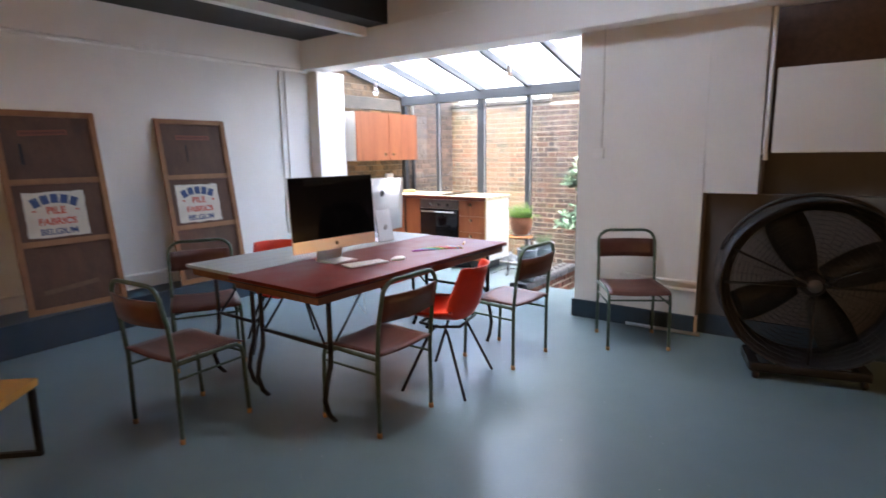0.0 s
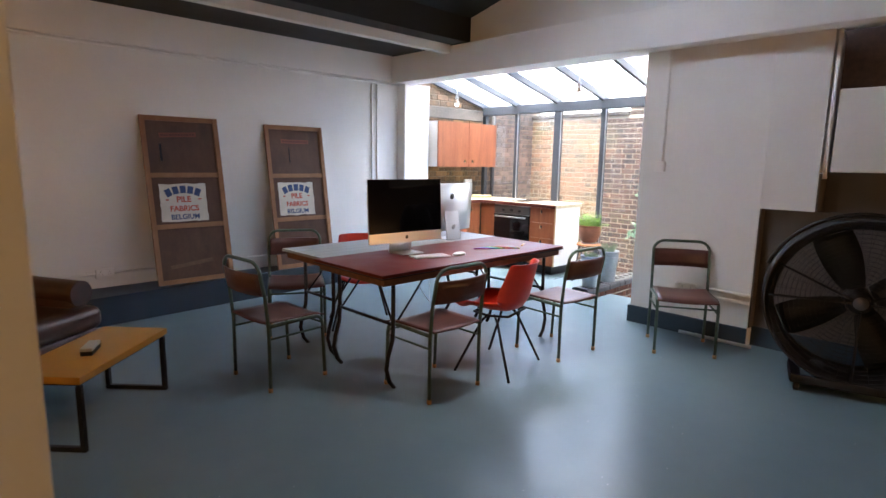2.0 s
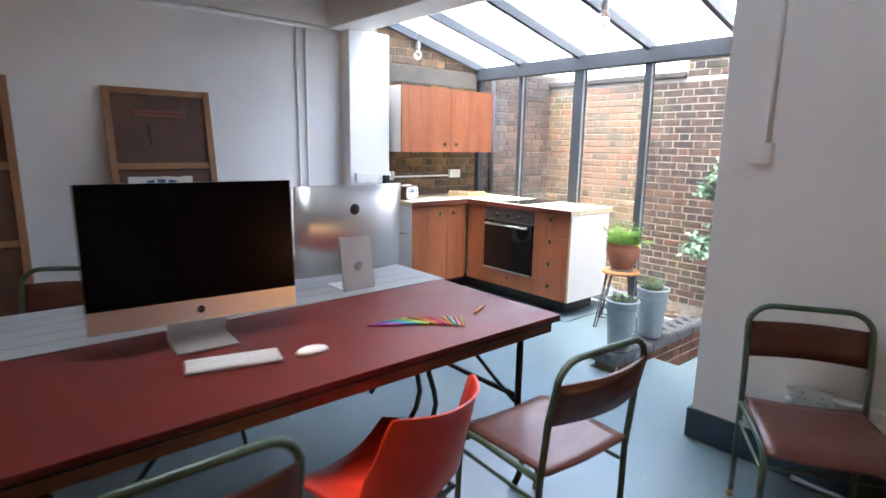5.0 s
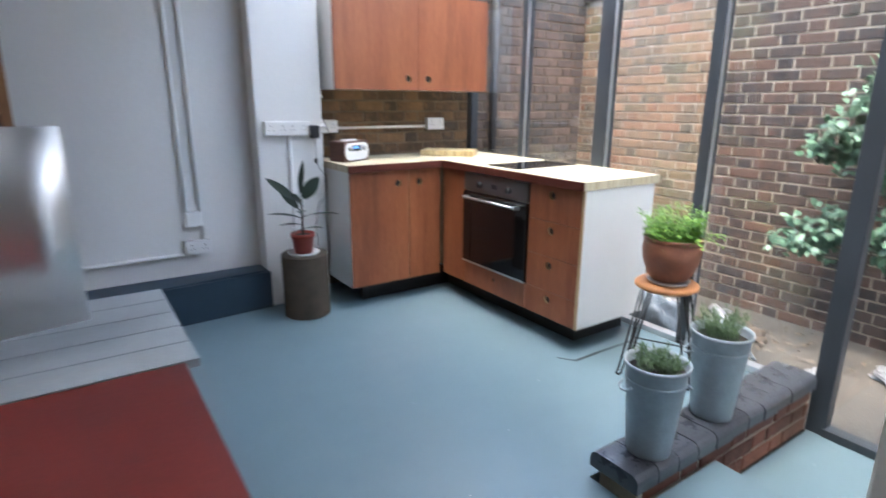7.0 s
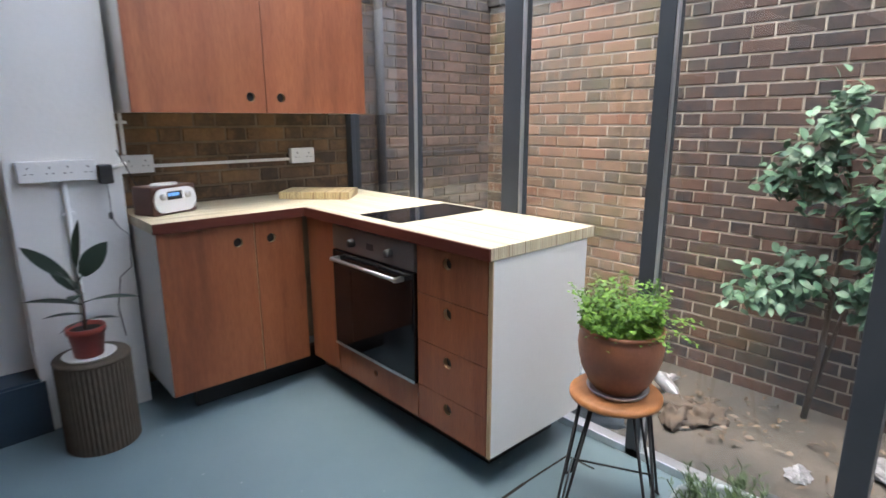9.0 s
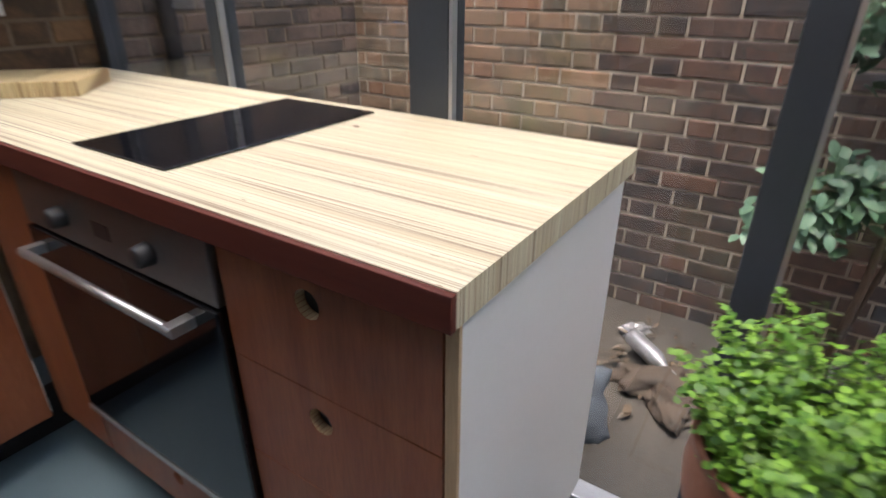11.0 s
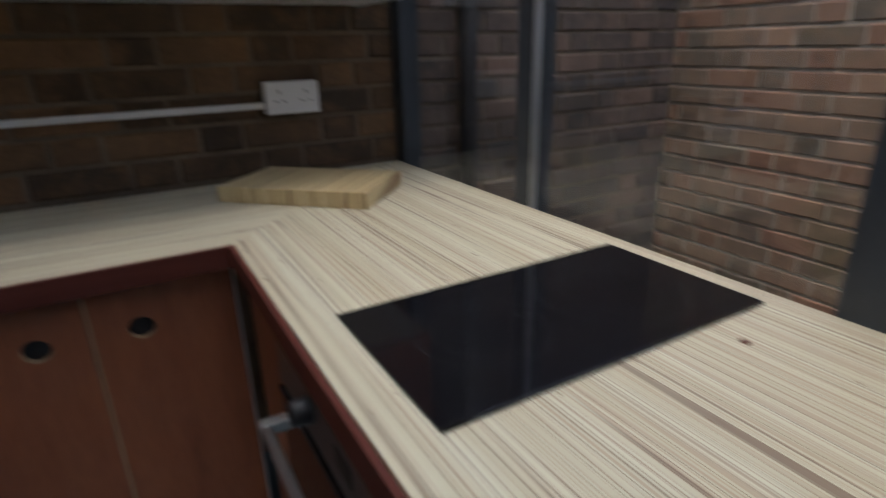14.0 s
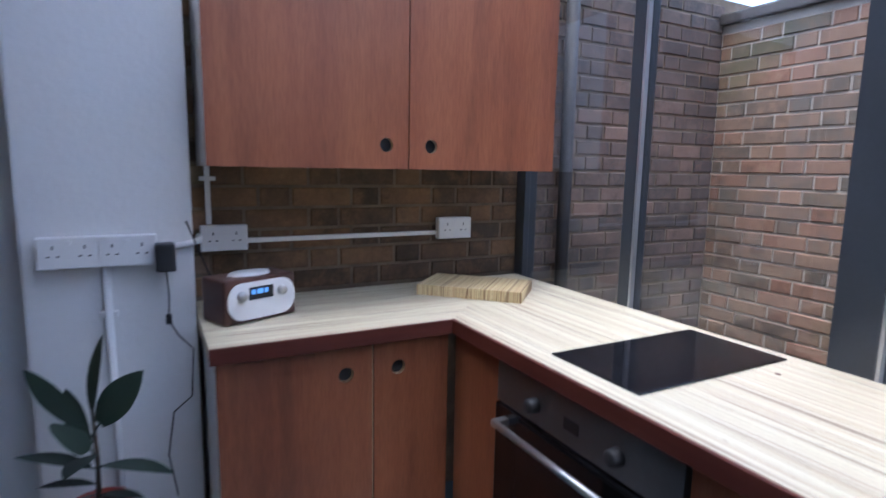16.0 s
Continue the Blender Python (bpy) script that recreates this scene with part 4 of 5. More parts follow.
kb = thing("keyboard", "slim white and silver keyboard on the red table", "keyboard", pose(2.80, 2.525, 0.764, 0, 0, -14))
part("case", block((-0.14, -0.056, 0.002), (0.14, 0.056, 0.010), 0.003), SILVER, kb)
bm = bmesh.new()
for r in range(5):
    for k in range(14):
        box(bm, (-0.133 + k * 0.019, -0.047 + r * 0.0195, 0.0095), (-0.133 + k * 0.019 + 0.0155, -0.047 + r * 0.0195 + 0.0155, 0.0125))
part("keys", bm, WHITE_PLASTIC, kb, "flat white keys")
bm = bmesh.new()
bmesh.ops.create_uvsphere(bm, u_segments=20, v_segments=10, radius=1)
for v in bm.verts:
    v.co = Vector((v.co.x * 0.057, v.co.y * 0.030, 0.001 + max(0.0, v.co.z) ** 0.8 * 0.023))
for f in bm.faces:
    f.smooth = True
single("mouse", bm, WHITE_PLASTIC, "low rounded white mouse on the red table", "mouse", pose(3.03, 2.455, 0.764, 0, 0, -8))
PENS = [(0.35, 0.05, 0.30), (0.15, 0.08, 0.35), (0.03, 0.10, 0.40), (0.02, 0.22, 0.40), (0.03, 0.28, 0.20), (0.10, 0.32, 0.06), (0.5, 0.42, 0.05), (0.08, 0.05, 0.03), (0.55, 0.20, 0.03), (0.5, 0.06, 0.03), (0.45, 0.04, 0.12), (0.55, 0.12, 0.2), (0.6, 0.3, 0.04), (0.1, 0.35, 0.4), (0.55, 0.2, 0.3), (0.4, 0.3, 0.08)]
for i, c in enumerate(PENS):
    k = i / (len(PENS) - 1)
    bow = 0.03 * math.sin(math.pi * k)
    bm = bmesh.new()
    tube(bm, [(-0.06, 0, 0), (0.048, 0, 0)], 0.0046, 6)
    tube(bm, [(0.048, 0, 0), (0.066, 0, 0)], 0.0046, 6, 0.0008)
    single("pencil", bm, plain("pencil_paint", c, 0.4, var=0.1), "coloured pencil in a fan on the red table", "pencil", pose(3.36 + 0.27 * k + bow * 0.64, 2.535 - 0.15 * k + bow * 0.77, 0.769, 0, 0, 148 - 95 * k), "fan of coloured pencils")
single("pen", tube(bmesh.new(), [(0, 0, 0), (0.10, 0.05, 0)], 0.005, 8), plain("orange_pen", (0.6, 0.25, 0.04), 0.4), "short orange crayon on the red table", "pen", pose(3.74, 2.43, 0.7695))
cable = tube(bmesh.new(), [(3.05, 3.0, 0.74), (3.06, 2.99, 0.6), (3.1, 2.94, 0.4), (3.16, 2.9, 0.3), (3.2, 2.95, 0.42), (3.22, 3.0, 0.6), (3.23, 3.05, 0.74)], 0.003, 6)
single("cable", cable, WHITE_PLASTIC, "loose white cable hanging under the tables", "cable")

# ---- coffee table and sofa ----
ct = thing("coffee_table", "low mustard-yellow coffee table on black steel loops", "table", pose(0.82, 3.10, 0, 0, 0, 44))
part("tabletop", block((-0.40, -0.20, 0.355), (0.40, 0.20, 0.392), 0.004), YELLOW, ct)
part("under_frame", block((-0.385, -0.185, 0.345), (0.385, 0.185, 0.3545)), BLACK_METAL, ct)
for x in (-0.375, 0.375):
    bm = bmesh.new()
    box(bm, (x - 0.0125, -0.19, 0), (x + 0.0125, 0.19, 0.025), 0.002)
    for y in (-0.19, 0.165):
        box(bm, (x - 0.0125, y, 0.0252), (x + 0.0125, y + 0.025, 0.345), 0.002)
    part("leg", bm, BLACK_METAL, ct, "black square steel loop leg")
bx = thing("small_box", "small silver-grey hinged box on the yellow table", "box", pose(0.80, 3.05, 0.393, 0, 0, 62))
part("case", block((-0.075, -0.028, 0), (0.075, 0.028, 0.024), 0.004), BLACK_METAL, bx)
part("lid", block((-0.076, -0.029, 0.0243), (0.076, 0.029, 0.042), 0.004), STEEL, bx)


def padded(bm, a, b, r, nx=14, tuft=0.0):
    """A padded block with rounded edges; tuft dimples its -y face."""
    box(bm, a, b)
    bmesh.ops.subdivide_edges(bm, edges=bm.edges[:], cuts=nx, use_grid_fill=True)
    c = Vector([(p + q) / 2 for p, q in zip(a, b)])
    h = Vector([(q - p) / 2 for p, q in zip(a, b)])
    for v in bm.verts:
        d = v.co - c
        inner = Vector([max(-h[i] + r, min(h[i] - r, d[i])) for i in range(3)])
        off = d - inner
        if off.length > 1e-6:
            off = off.normalized() * min(r, off.length)
        v.co = c + inner + off
        if tuft and v.co.y < c.y:
            u, w = v.co.x / 0.16, v.co.z / 0.13
            v.co.y += tuft * (0.5 - 0.5 * abs(math.sin(math.pi * (u + w)) * math.sin(math.pi * (u - w))))
    for f in bm.faces:
        f.smooth = True
    return bm


sofa = thing("sofa", "worn brown leather button-back sofa with rolled arms", "sofa", pose(1.06, 3.87, 0, 0, 0, 34))
part("base", padded(bmesh.new(), (-1.75, 0.03, 0.09), (-0.02, 0.80, 0.30), 0.03), LEATHER, sofa)
for x0, x1 in ((-1.66, -0.70), (-0.69, 0.0)):
    part("seat_cushion", padded(bmesh.new(), (x0, 0.0, 0.29), (x1, 0.62, 0.45), 0.06), LEATHER, sofa, "creased brown leather cushion")
bk = part("backrest", padded(bmesh.new(), (-1.78, 0.56, 0.36), (-0.05, 0.82, 0.89), 0.11, 34, 0.035), LEATHER, sofa, "deep-buttoned leather back")
bm = bmesh.new()
for j in range(4):
    for i in range(13):
        x, z = -1.70 + i * 0.16 * 0.85 + (0.068 if j % 2 else 0), 0.48 + j * 0.085
        bmesh.ops.create_uvsphere(bm, u_segments=8, v_segments=5, radius=0.010, matrix=Matrix.Translation((x, 0.592, z)))
part("buttons", bm, LEATHER, bk)
for x0 in (-1.90, -0.16):
    bm = padded(bmesh.new(), (x0, 0.10, 0.28), (x0 + 0.14, 0.72, 0.54), 0.05)
    arm = part("arm", bm, LEATHER, sofa, "rolled leather arm")
    part("arm_roll", tube(bmesh.new(), [(x0 + 0.075, 0.09, 0.535), (x0 + 0.075, 0.10, 0.535), (x0 + 0.075, 0.45, 0.545), (x0 + 0.075, 0.74, 0.57)], 0.085, 20), LEATHER, arm)
for x in (-1.7, -0.1):
    for y in (0.1, 0.72):
        part("foot", lathe(bmesh.new(), [(0.02, 0), (0.03, 0.04), (0.024, 0.092)], 12, (x, y, 0)), TABLE_EDGE, sofa)

# ---- drum fan ----
fan = thing("drum_fan", "large dusty black industrial drum fan on a low base", "fan", pose(4.47, 0.285, 0, 0, 0, -74))
hub_z, R = 0.605, 0.53


def circle_tube(bm, r, y, thick, n=64, z=hub_z):
    return tube(bm, arc((0, y, z), r, 0, 360, n, (1, 0, 0), (0, 0, 1)), thick, 6, cap=False)


bm = turn(lathe(bmesh.new(), [(R - 0.012, -0.16), (R, -0.155), (R, 0.155), (R - 0.012, 0.16), (R - 0.015, 0.15), (R - 0.065, 0.08), (R - 0.065, -0.10), (R - 0.015, -0.15), (R - 0.012, -0.16)], 72), pose(0, 0, hub_z, 90))
part("drum", bm, FAN_BLACK, fan, "dusty black steel drum")
for y in (-0.165, 0.165):
    bm = bmesh.new()
    for k in range(17):
        r = 0.08 + (R - 0.084) * k / 16
        circle_tube(bm, r, y, 0.006 if k == 16 else 0.0012)
    guard = part("guard", bm, FAN_BLACK, fan, "fine black wire guard")
    for i in range(36):
        a = 2 * math.pi * i / 36
        bm = tube(bmesh.new(), [(0.08 * math.cos(a), y, hub_z + 0.08 * math.sin(a)), ((R - 0.004) * math.cos(a), y, hub_z + (R - 0.004) * math.sin(a))], 0.0011, 4, cap=False)
        part("wire", bm, FAN_BLACK, guard)
for a in (0, 25, 180, 155, 270):
    bm = tube(bmesh.new(), [(0.05 * math.cos(radians(a)), -0.13, hub_z + 0.05 * math.sin(radians(a))), ((R - 0.03) * math.cos(radians(a)), -0.13, hub_z + (R - 0.03) * math.sin(radians(a)))], 0.008, 6)
    part("strut", bm, FAN_BLACK, fan)
for a in (114, 205, 296, 24):
    bm = bmesh.new()
    n = 8
    va, vb = [], []
    for i in range(n + 1):
        r = 0.08 + 0.37 * i / n
        w = 0.05 + 0.065 * math.sin(math.pi * (0.05 + 0.6 * i / n))
        tw = 0.045 - 0.03 * i / n
        va.append((bm.verts.new((r, -tw, -w)), bm.verts.new((r, tw, w))))
        vb.append((bm.verts.new((r, -tw + 0.004, -w)), bm.verts.new((r, tw + 0.004, w))))
    for i in range(n):
        for g, f in ((va, 0), (vb, 1)):
            q = (g[i][0], g[i + 1][0], g[i + 1][1], g[i][1])
            bm.faces.new(q[::-1] if f else q).smooth = True
        for s in (0, 1):
            bm.faces.new((va[i][s], va[i + 1][s], vb[i + 1][s], vb[i][s]))
    for i in (0, n):
        bm.faces.new((va[i][0], va[i][1], vb[i][1], vb[i][0]))
    part("blade", turn(bm, pose(0, 0, hub_z, 0, -a, 0)), FAN_BLACK, fan, "wide dusty fan blade")
part("hub", turn(lathe(bmesh.new(), [(0.001, 0.11), (0.05, 0.11), (0.07, 0.09), (0.075, -0.1), (0.001, -0.1)], 28), pose(0, 0, hub_z, 90)), FAN_BLACK, fan)
part("badge", turn(lathe(bmesh.new(), [(0.001, 0.002), (0.04, 0.002), (0.042, 0)], 24), pose(0, -0.112, hub_z, 90)), STEEL_DARK, fan, "round metal badge")
bm = bmesh.new()
for s in (-1, 1):
    box(bm, (-0.33, s * 0.17 - 0.02, 0.045), (0.33, s * 0.17 + 0.02, 0.105), 0.02)
box(bm, (-0.33, -0.15, 0.05), (-0.27, 0.15, 0.10))
box(bm, (0.27, -0.15, 0.05), (0.33, 0.15, 0.10))
part("base", bm, FAN_BLACK, fan, "low black steel base")
for x in (-0.29, 0.29):
    for y in (-0.17, 0.17):
        part("castor", turn(lathe(bmesh.new(), [(0.001, -0.015), (0.027, -0.015), (0.03, -0.01), (0.03, 0.01), (0.027, 0.015), (0.001, 0.015)], 20), pose(x, y, 0.03, 0, 90)), BLACK_PLASTIC, fan)
bm = bmesh.new()
tube(bm, arc((0, 0, hub_z), R + 0.02, 20, 160, 24, (1, 0, 0), (0, 0, 1)), 0.012, 8)
part("handle_bar", bm, FAN_BLACK, fan)

# ---- pipes, conduits, sockets ----
def pipe(label, pts, r, mat=WHITE):
    return single("conduit", tube(bmesh.new(), pts, r, 10), mat, label, "conduit")


pipe("white conduit along the top of the white wall", [(-3, 5.328, 2.392), (4.82, 5.328, 2.385)], 0.014)
pipe("white conduit running down to the sockets", [(4.42, 5.339, 2.37), (4.42, 5.339, 0.62)], 0.010)
pipe("white conduit running down to the sockets", [(4.50, 5.339, 2.37), (4.50, 5.339, 0.46)], 0.010)
pipe("white conduit along the foot of the white wall", [(-2.9, 5.338, 0.375), (4.39, 5.338, 0.385)], 0.011)
pipe("white conduit running down to the light switch", [(4.89, 1.825, 2.40), (4.89, 1.825, 1.47)], 0.010)
pipe("pair of painted heating pipes on the pier", [(4.878, 1.03, 0.425), (4.878, 1.62, 0.425)], 0.013)
pipe("pair of painted heating pipes on the pier", [(4.878, 1.03, 0.365), (4.878, 1.62, 0.365)], 0.013)
pipe("white pipe down the edge of the recess", [(4.93, 0.645, 2.40), (4.93, 0.645, 1.42), (4.93, 0.64, 1.36)], 0.017)
pipe("grey heating pipe along the skirting", [(4.86, 0.98, 0.02), (4.86, 1.55, 0.02)], 0.014, ALU)


def socket(m, gangs, label):
    """Surface-mounted British sockets facing -y, origin at the middle of the back."""
    w = 0.0735 * gangs
    s = thing("wall_socket", label, "socket", m)
    part("back_box", block((-w, -0.030, -0.043), (w, -0.0005, 0.043), 0.004), WHITE_PLASTIC, s)
    f = part("face_plate", block((-w + 0.001, -0.036, -0.042), (w - 0.001, -0.0305, 0.042), 0.003), WHITE_PLASTIC, s)
    for g in range(gangs):
        cx = -w + 0.0735 * (2 * g + 1)
        for k in ((-0.036, 0.036) if gangs == 1 else (-0.03, 0.03)):
            for dx, dz, a, b in ((0, 0.016, 0.002, 0.005), (-0.011, -0.008, 0.0035, 0.002), (0.011, -0.008, 0.0035, 0.002)):
                part("pin_slot", block((cx + k + dx - a, -0.0365, dz - b), (cx + k + dx + a, -0.0361, dz + b)), BLACK_PLASTIC, f)
        part("rocker", block((cx - 0.006, -0.0385, 0.022), (cx + 0.006, -0.0362, 0.034), 0.001), WHITE_PLASTIC, f)
    return s


socket(pose(6.238, 5.400, 1.134), 1, "white double socket on the brick wall above the worktop")
socket(pose(5.365, 5.400, 1.129), 1, "white double socket on the brick wall beside the radio")
socket(pose(4.955, 5.1995, 1.130), 1, "white switched sockets on the white column")
socket(pose(5.09, 5.1995, 1.130, 0, 0, 0), 1, "white switched sockets on the white column")
socket(pose(4.47, 5.349, 0.425), 1, "white double socket low on the white wall")
socket(pose(1.40, 5.349, 0.385), 1, "white double socket low on the white wall")
socket(pose(4.899, 1.52, 0.40, 0, 0, -90), 1, "white double socket low on the pier")
sw = thing("light_switch", "small white light switch at the end of a conduit", "switch", pose(4.899, 1.84, 1.425, 0, 0, -90))
part("back_box", block((-0.044, -0.03, -0.044), (0.044, -0.0005, 0.044), 0.004), WHITE_PLASTIC, sw)
part("face_plate", block((-0.043, -0.036, -0.043), (0.043, -0.0305, 0.043), 0.003), WHITE_PLASTIC, sw)
part("rocker", block((-0.006, -0.040, -0.010), (0.006, -0.0362, 0.010), 0.001), WHITE_PLASTIC, sw)
fs = thing("fused_spur", "small white spur box above the low socket", "switch", pose(4.46, 5.349, 0.60))
part("back_box", block((-0.044, -0.03, -0.044), (0.044, -0.0005, 0.044), 0.004), WHITE_PLASTIC, fs)
part("face_plate", block((-0.043, -0.036, -0.043), (0.043, -0.0305, 0.043), 0.003), WHITE_PLASTIC, fs)
single("trunking", block((5.44, 5.383, 1.108), (6.163, 5.4, 1.124), 0.002), WHITE_PLASTIC, "white trunking between the two kitchen sockets", "trunking")
tr = thing("trunking", "white trunking rising to the wall cupboard", "trunking")
part("channel", block((5.312, 5.383, 1.174), (5.328, 5.4, 1.366), 0.002), WHITE_PLASTIC, tr)
part("clip", block((5.295, 5.380, 1.318), (5.345, 5.3828, 1.332), 0.001), WHITE_PLASTIC, tr)
pipe("white conduit down the column to the floor", [(5.035, 5.188, 1.086), (5.035, 5.188, 0.0)], 0.010)
for z in (0.95, 0.5):
    single("pipe_clip", block((5.012, 5.184, z - 0.008), (5.058, 5.1995, z + 0.008), 0.002), WHITE_PLASTIC, "white clip holding the conduit", "clip")
pipe("white conduit from the column sockets to the kitchen", [(5.17, 5.19, 1.125), (5.25, 5.19, 1.14), (5.275, 5.21, 1.145), (5.285, 5.36, 1.14)], 0.010)
ad = thing("power_adapter", "black plug-in adapter with a thin cable on the column socket", "adapter", pose(5.183, 5.15, 1.115))
part("body", block((-0.026, -0.03, -0.045), (0.026, 0.02, 0.035), 0.006), BLACK_PLASTIC, ad)
part("cord", tube(bmesh.new(), [(0, -0.005, -0.045), (0.004, -0.006, -0.12), (0.0, -0.005, -0.19), (0.025, 0.0, -0.24), (0.06, -0.01, -0.28), (0.05, -0.02, -0.42), (0.0, -0.02, -0.46), (-0.02, 0.0, -0.6), (0.0, 0.03, -0.75)], 0.0022, 6), BLACK_PLASTIC, ad, "thin black cable")
part("cord_switch", block((-0.008, -0.012, -0.20), (0.008, 0.002, -0.17), 0.003), BLACK_PLASTIC, ad)

# ---- worktop things ----
rd = thing("radio", "retro walnut radio with a white oval front and small display", "radio", pose(5.43, 5.062, 0.9205, 0, 0, 23) @ Matrix.Diagonal((1.12, 1.12, 1.15, 1)))
part("case", block((-0.104, 0.004, 0.0), (0.104, 0.118, 0.112), 0.008), RADIO_WOOD, rd)
bm = bmesh.new()
o = []
for cx, cz, a0 in ((0.058, 0.058, 0), (-0.058, 0.058, 90), (-0.058, 0.054, 180), (0.058, 0.054, 270)):
    o += [(cx + 0.04 * math.cos(radians(a0 + i * 15)), cz + 0.045 * math.sin(radians(a0 + i * 15))) for i in range(7)]
fp = part("front_plate", turn(prism(bm, o, 0, 0.006), pose(0, 0.0035, 0, 90)), WHITE_PLASTIC, rd, "white rounded front plate")
part("display", block((-0.040, -0.0035, 0.058), (0.030, -0.0027, 0.090)), BLACK_PLASTIC, fp)
for i, (x, w) in enumerate(((-0.034, 0.012), (-0.018, 0.018), (0.004, 0.010))):
    part("display_digits", block((x, -0.0042, 0.072), (x + w, -0.0036, 0.084)), SCREEN_BLUE, fp, "lit pale blue digits")
for x in (-0.062, 0.055):
    part("knob", turn(lathe(bmesh.new(), [(0.001, 0.012), (0.011, 0.012), (0.0125, 0.009), (0.0125, 0)], 20), pose(x, -0.0027, 0.072, 90)), STEEL, fp, "small steel knob")
part("top_plate", turn(lathe(bmesh.new(), [(0.001, 0.006), (0.045, 0.006), (0.05, 0.0)], 36), Matrix.Translation((0.0, 0.06, 0.1125)) @ Matrix.Diagonal((1.2, 0.75, 1, 1))), WHITE_PLASTIC, rd, "white oval top plate")
part("aerial", tube(bmesh.new(), [(-0.085, 0.105, 0.11), (-0.12, 0.15, 0.25)], 0.0022, 6), BLACK_METAL, rd)
bd = thing("chopping_board", "thick striped ply chopping board lying on the worktop", "board", pose(6.20, 5.132, 0.9205, 0, 0, -45))
part("board", block((-0.19, -0.118, 0.0), (0.19, 0.118, 0.038), 0.002), BOARD_PLY, bd)
single("knot_plug", lathe(bmesh.new(), [(0.001, 0.0006), (0.006, 0.0006), (0.0065, 0)], 12), VENEER_EDGE, "dark plug in the ply worktop", "plug", pose(6.40, 4.13, 0.9202))


# ---- plants ----
def leaf(bm, base, tip, width, up, fold=0.12, n=4):
    """A pointed leaf with a fold along its midrib."""
    base, tip, up = Vector(base), Vector(tip), Vector(up)
    d = tip - base
    side = d.cross(up)
    side = side.normalized() if side.length > 1e-6 else d.orthogonal().normalized()
    nrm = side.cross(d).normalized()
    prev = None
    for i in range(n + 1):
        k = i / n
        w = width * math.sin(math.pi * min(1, 0.08 + 0.92 * k)) ** 0.8 if i < n else 0.0005
        c = base + d * k - nrm * (d.length * 0.18 * k * k)
        row = (bm.verts.new(c - side * w + nrm * w * fold), bm.verts.new(c), bm.verts.new(c + side * w + nrm * w * fold))
        if prev:
            for s in (0, 1):
                bm.faces.new((prev[s], prev[s + 1], row[s + 1], row[s])).smooth = True
        prev = row


rng = random.Random(5)
drum = thing("drum_stand", "brown corrugated cylinder used as a plant stand", "stand", pose(5.01, 4.97, 0))
bm = bmesh.new()
n = 96
rows = []
for z in (0.0, 0.375):
    rows.append([bm.verts.new(((0.138 + (0.002 if i % 2 else -0.002)) * math.cos(2 * math.pi * i / n), (0.138 + (0.002 if i % 2 else -0.002)) * math.sin(2 * math.pi * i / n), z)) for i in range(n)])
for i in range(n):
    bm.faces.new((rows[0][i], rows[0][(i + 1) % n], rows[1][(i + 1) % n], rows[1][i]))
bm.faces.new(rows[1])
bm.faces.new(rows[0][::-1])
part("body", bm, RATTAN, drum)
part("top_rim", lathe(bmesh.new(), [(0.126, 0.376), (0.140, 0.376), (0.142, 0.384), (0.136, 0.392), (0.001, 0.392)], 48), RATTAN, drum)

rp = thing("rubber_plant", "dark-leaved rubber plant in a red pot on a white saucer", "plant", pose(5.00, 4.955, 0.3925))
part("saucer", lathe(bmesh.new(), [(0.001, 0.0), (0.085, 0.0), (0.098, 0.012), (0.092, 0.012), (0.08, 0.006), (0.001, 0.006)], 36), WHITE_PLASTIC, rp, "white saucer")
part("pot", lathe(bmesh.new(), [(0.001, 0.007), (0.052, 0.007), (0.066, 0.105), (0.072, 0.105), (0.072, 0.13), (0.066, 0.13), (0.062, 0.112), (0.001, 0.112)], 32), RED_POT, rp, "red plastic pot")
part("soil", lathe(bmesh.new(), [(0.001, 0.116), (0.061, 0.114)], 20), SOIL, rp)
part("stem", tube(bmesh.new(), [(0, 0, 0.11), (0.005, 0, 0.25), (0, 0.005, 0.38)], 0.007, 8, 0.004), BARK, rp)
across, toward = Vector((0.75, -0.66, 0)), Vector((-0.66, -0.75, 0))
for u0, z0, u1, z1, near_by, w, flat in ((-0.02, 0.32, -0.20, 0.47, 0.02, 0.026, 0.5), (-0.01, 0.27, -0.16, 0.40, -0.05, 0.026, 0.5), (0.0, 0.31, 0.02, 0.37, 0.15, 0.05, 0.2),
                                         (0.01, 0.33, 0.10, 0.47, -0.04, 0.042, 0.0), (0.0, 0.36, 0.015, 0.56, 0.0, 0.018, 0.0), (0.0, 0.22, -0.20, 0.275, 0.04, 0.026, 1.0),
                                         (0.01, 0.23, 0.235, 0.295, 0.02, 0.026, 1.0), (0.0, 0.18, -0.13, 0.20, 0.05, 0.018, 1.0), (0.01, 0.155, 0.135, 0.185, 0.0, 0.016, 1.0), (-0.01, 0.15, -0.09, 0.12, 0.04, 0.014, 1.0), (0.0, 0.26, 0.05, 0.30, 0.13, 0.03, 0.8)):
    bm = bmesh.new()
    b0 = across * u0 + Vector((0, 0, z0))
    tip = across * u1 + toward * near_by + Vector((0, 0, z1))
    tube(bm, [(0, 0, z0 - 0.02), b0, b0.lerp(tip, 0.1)], 0.0028, 6)
    leaf(bm, b0.lerp(tip, 0.08), tip, w, Vector((0, 0, flat)) + toward * (1.05 - flat), 0.15, 9)
    part("leaf", bm, LEAF_DARK, rp, "large glossy dark leaf")

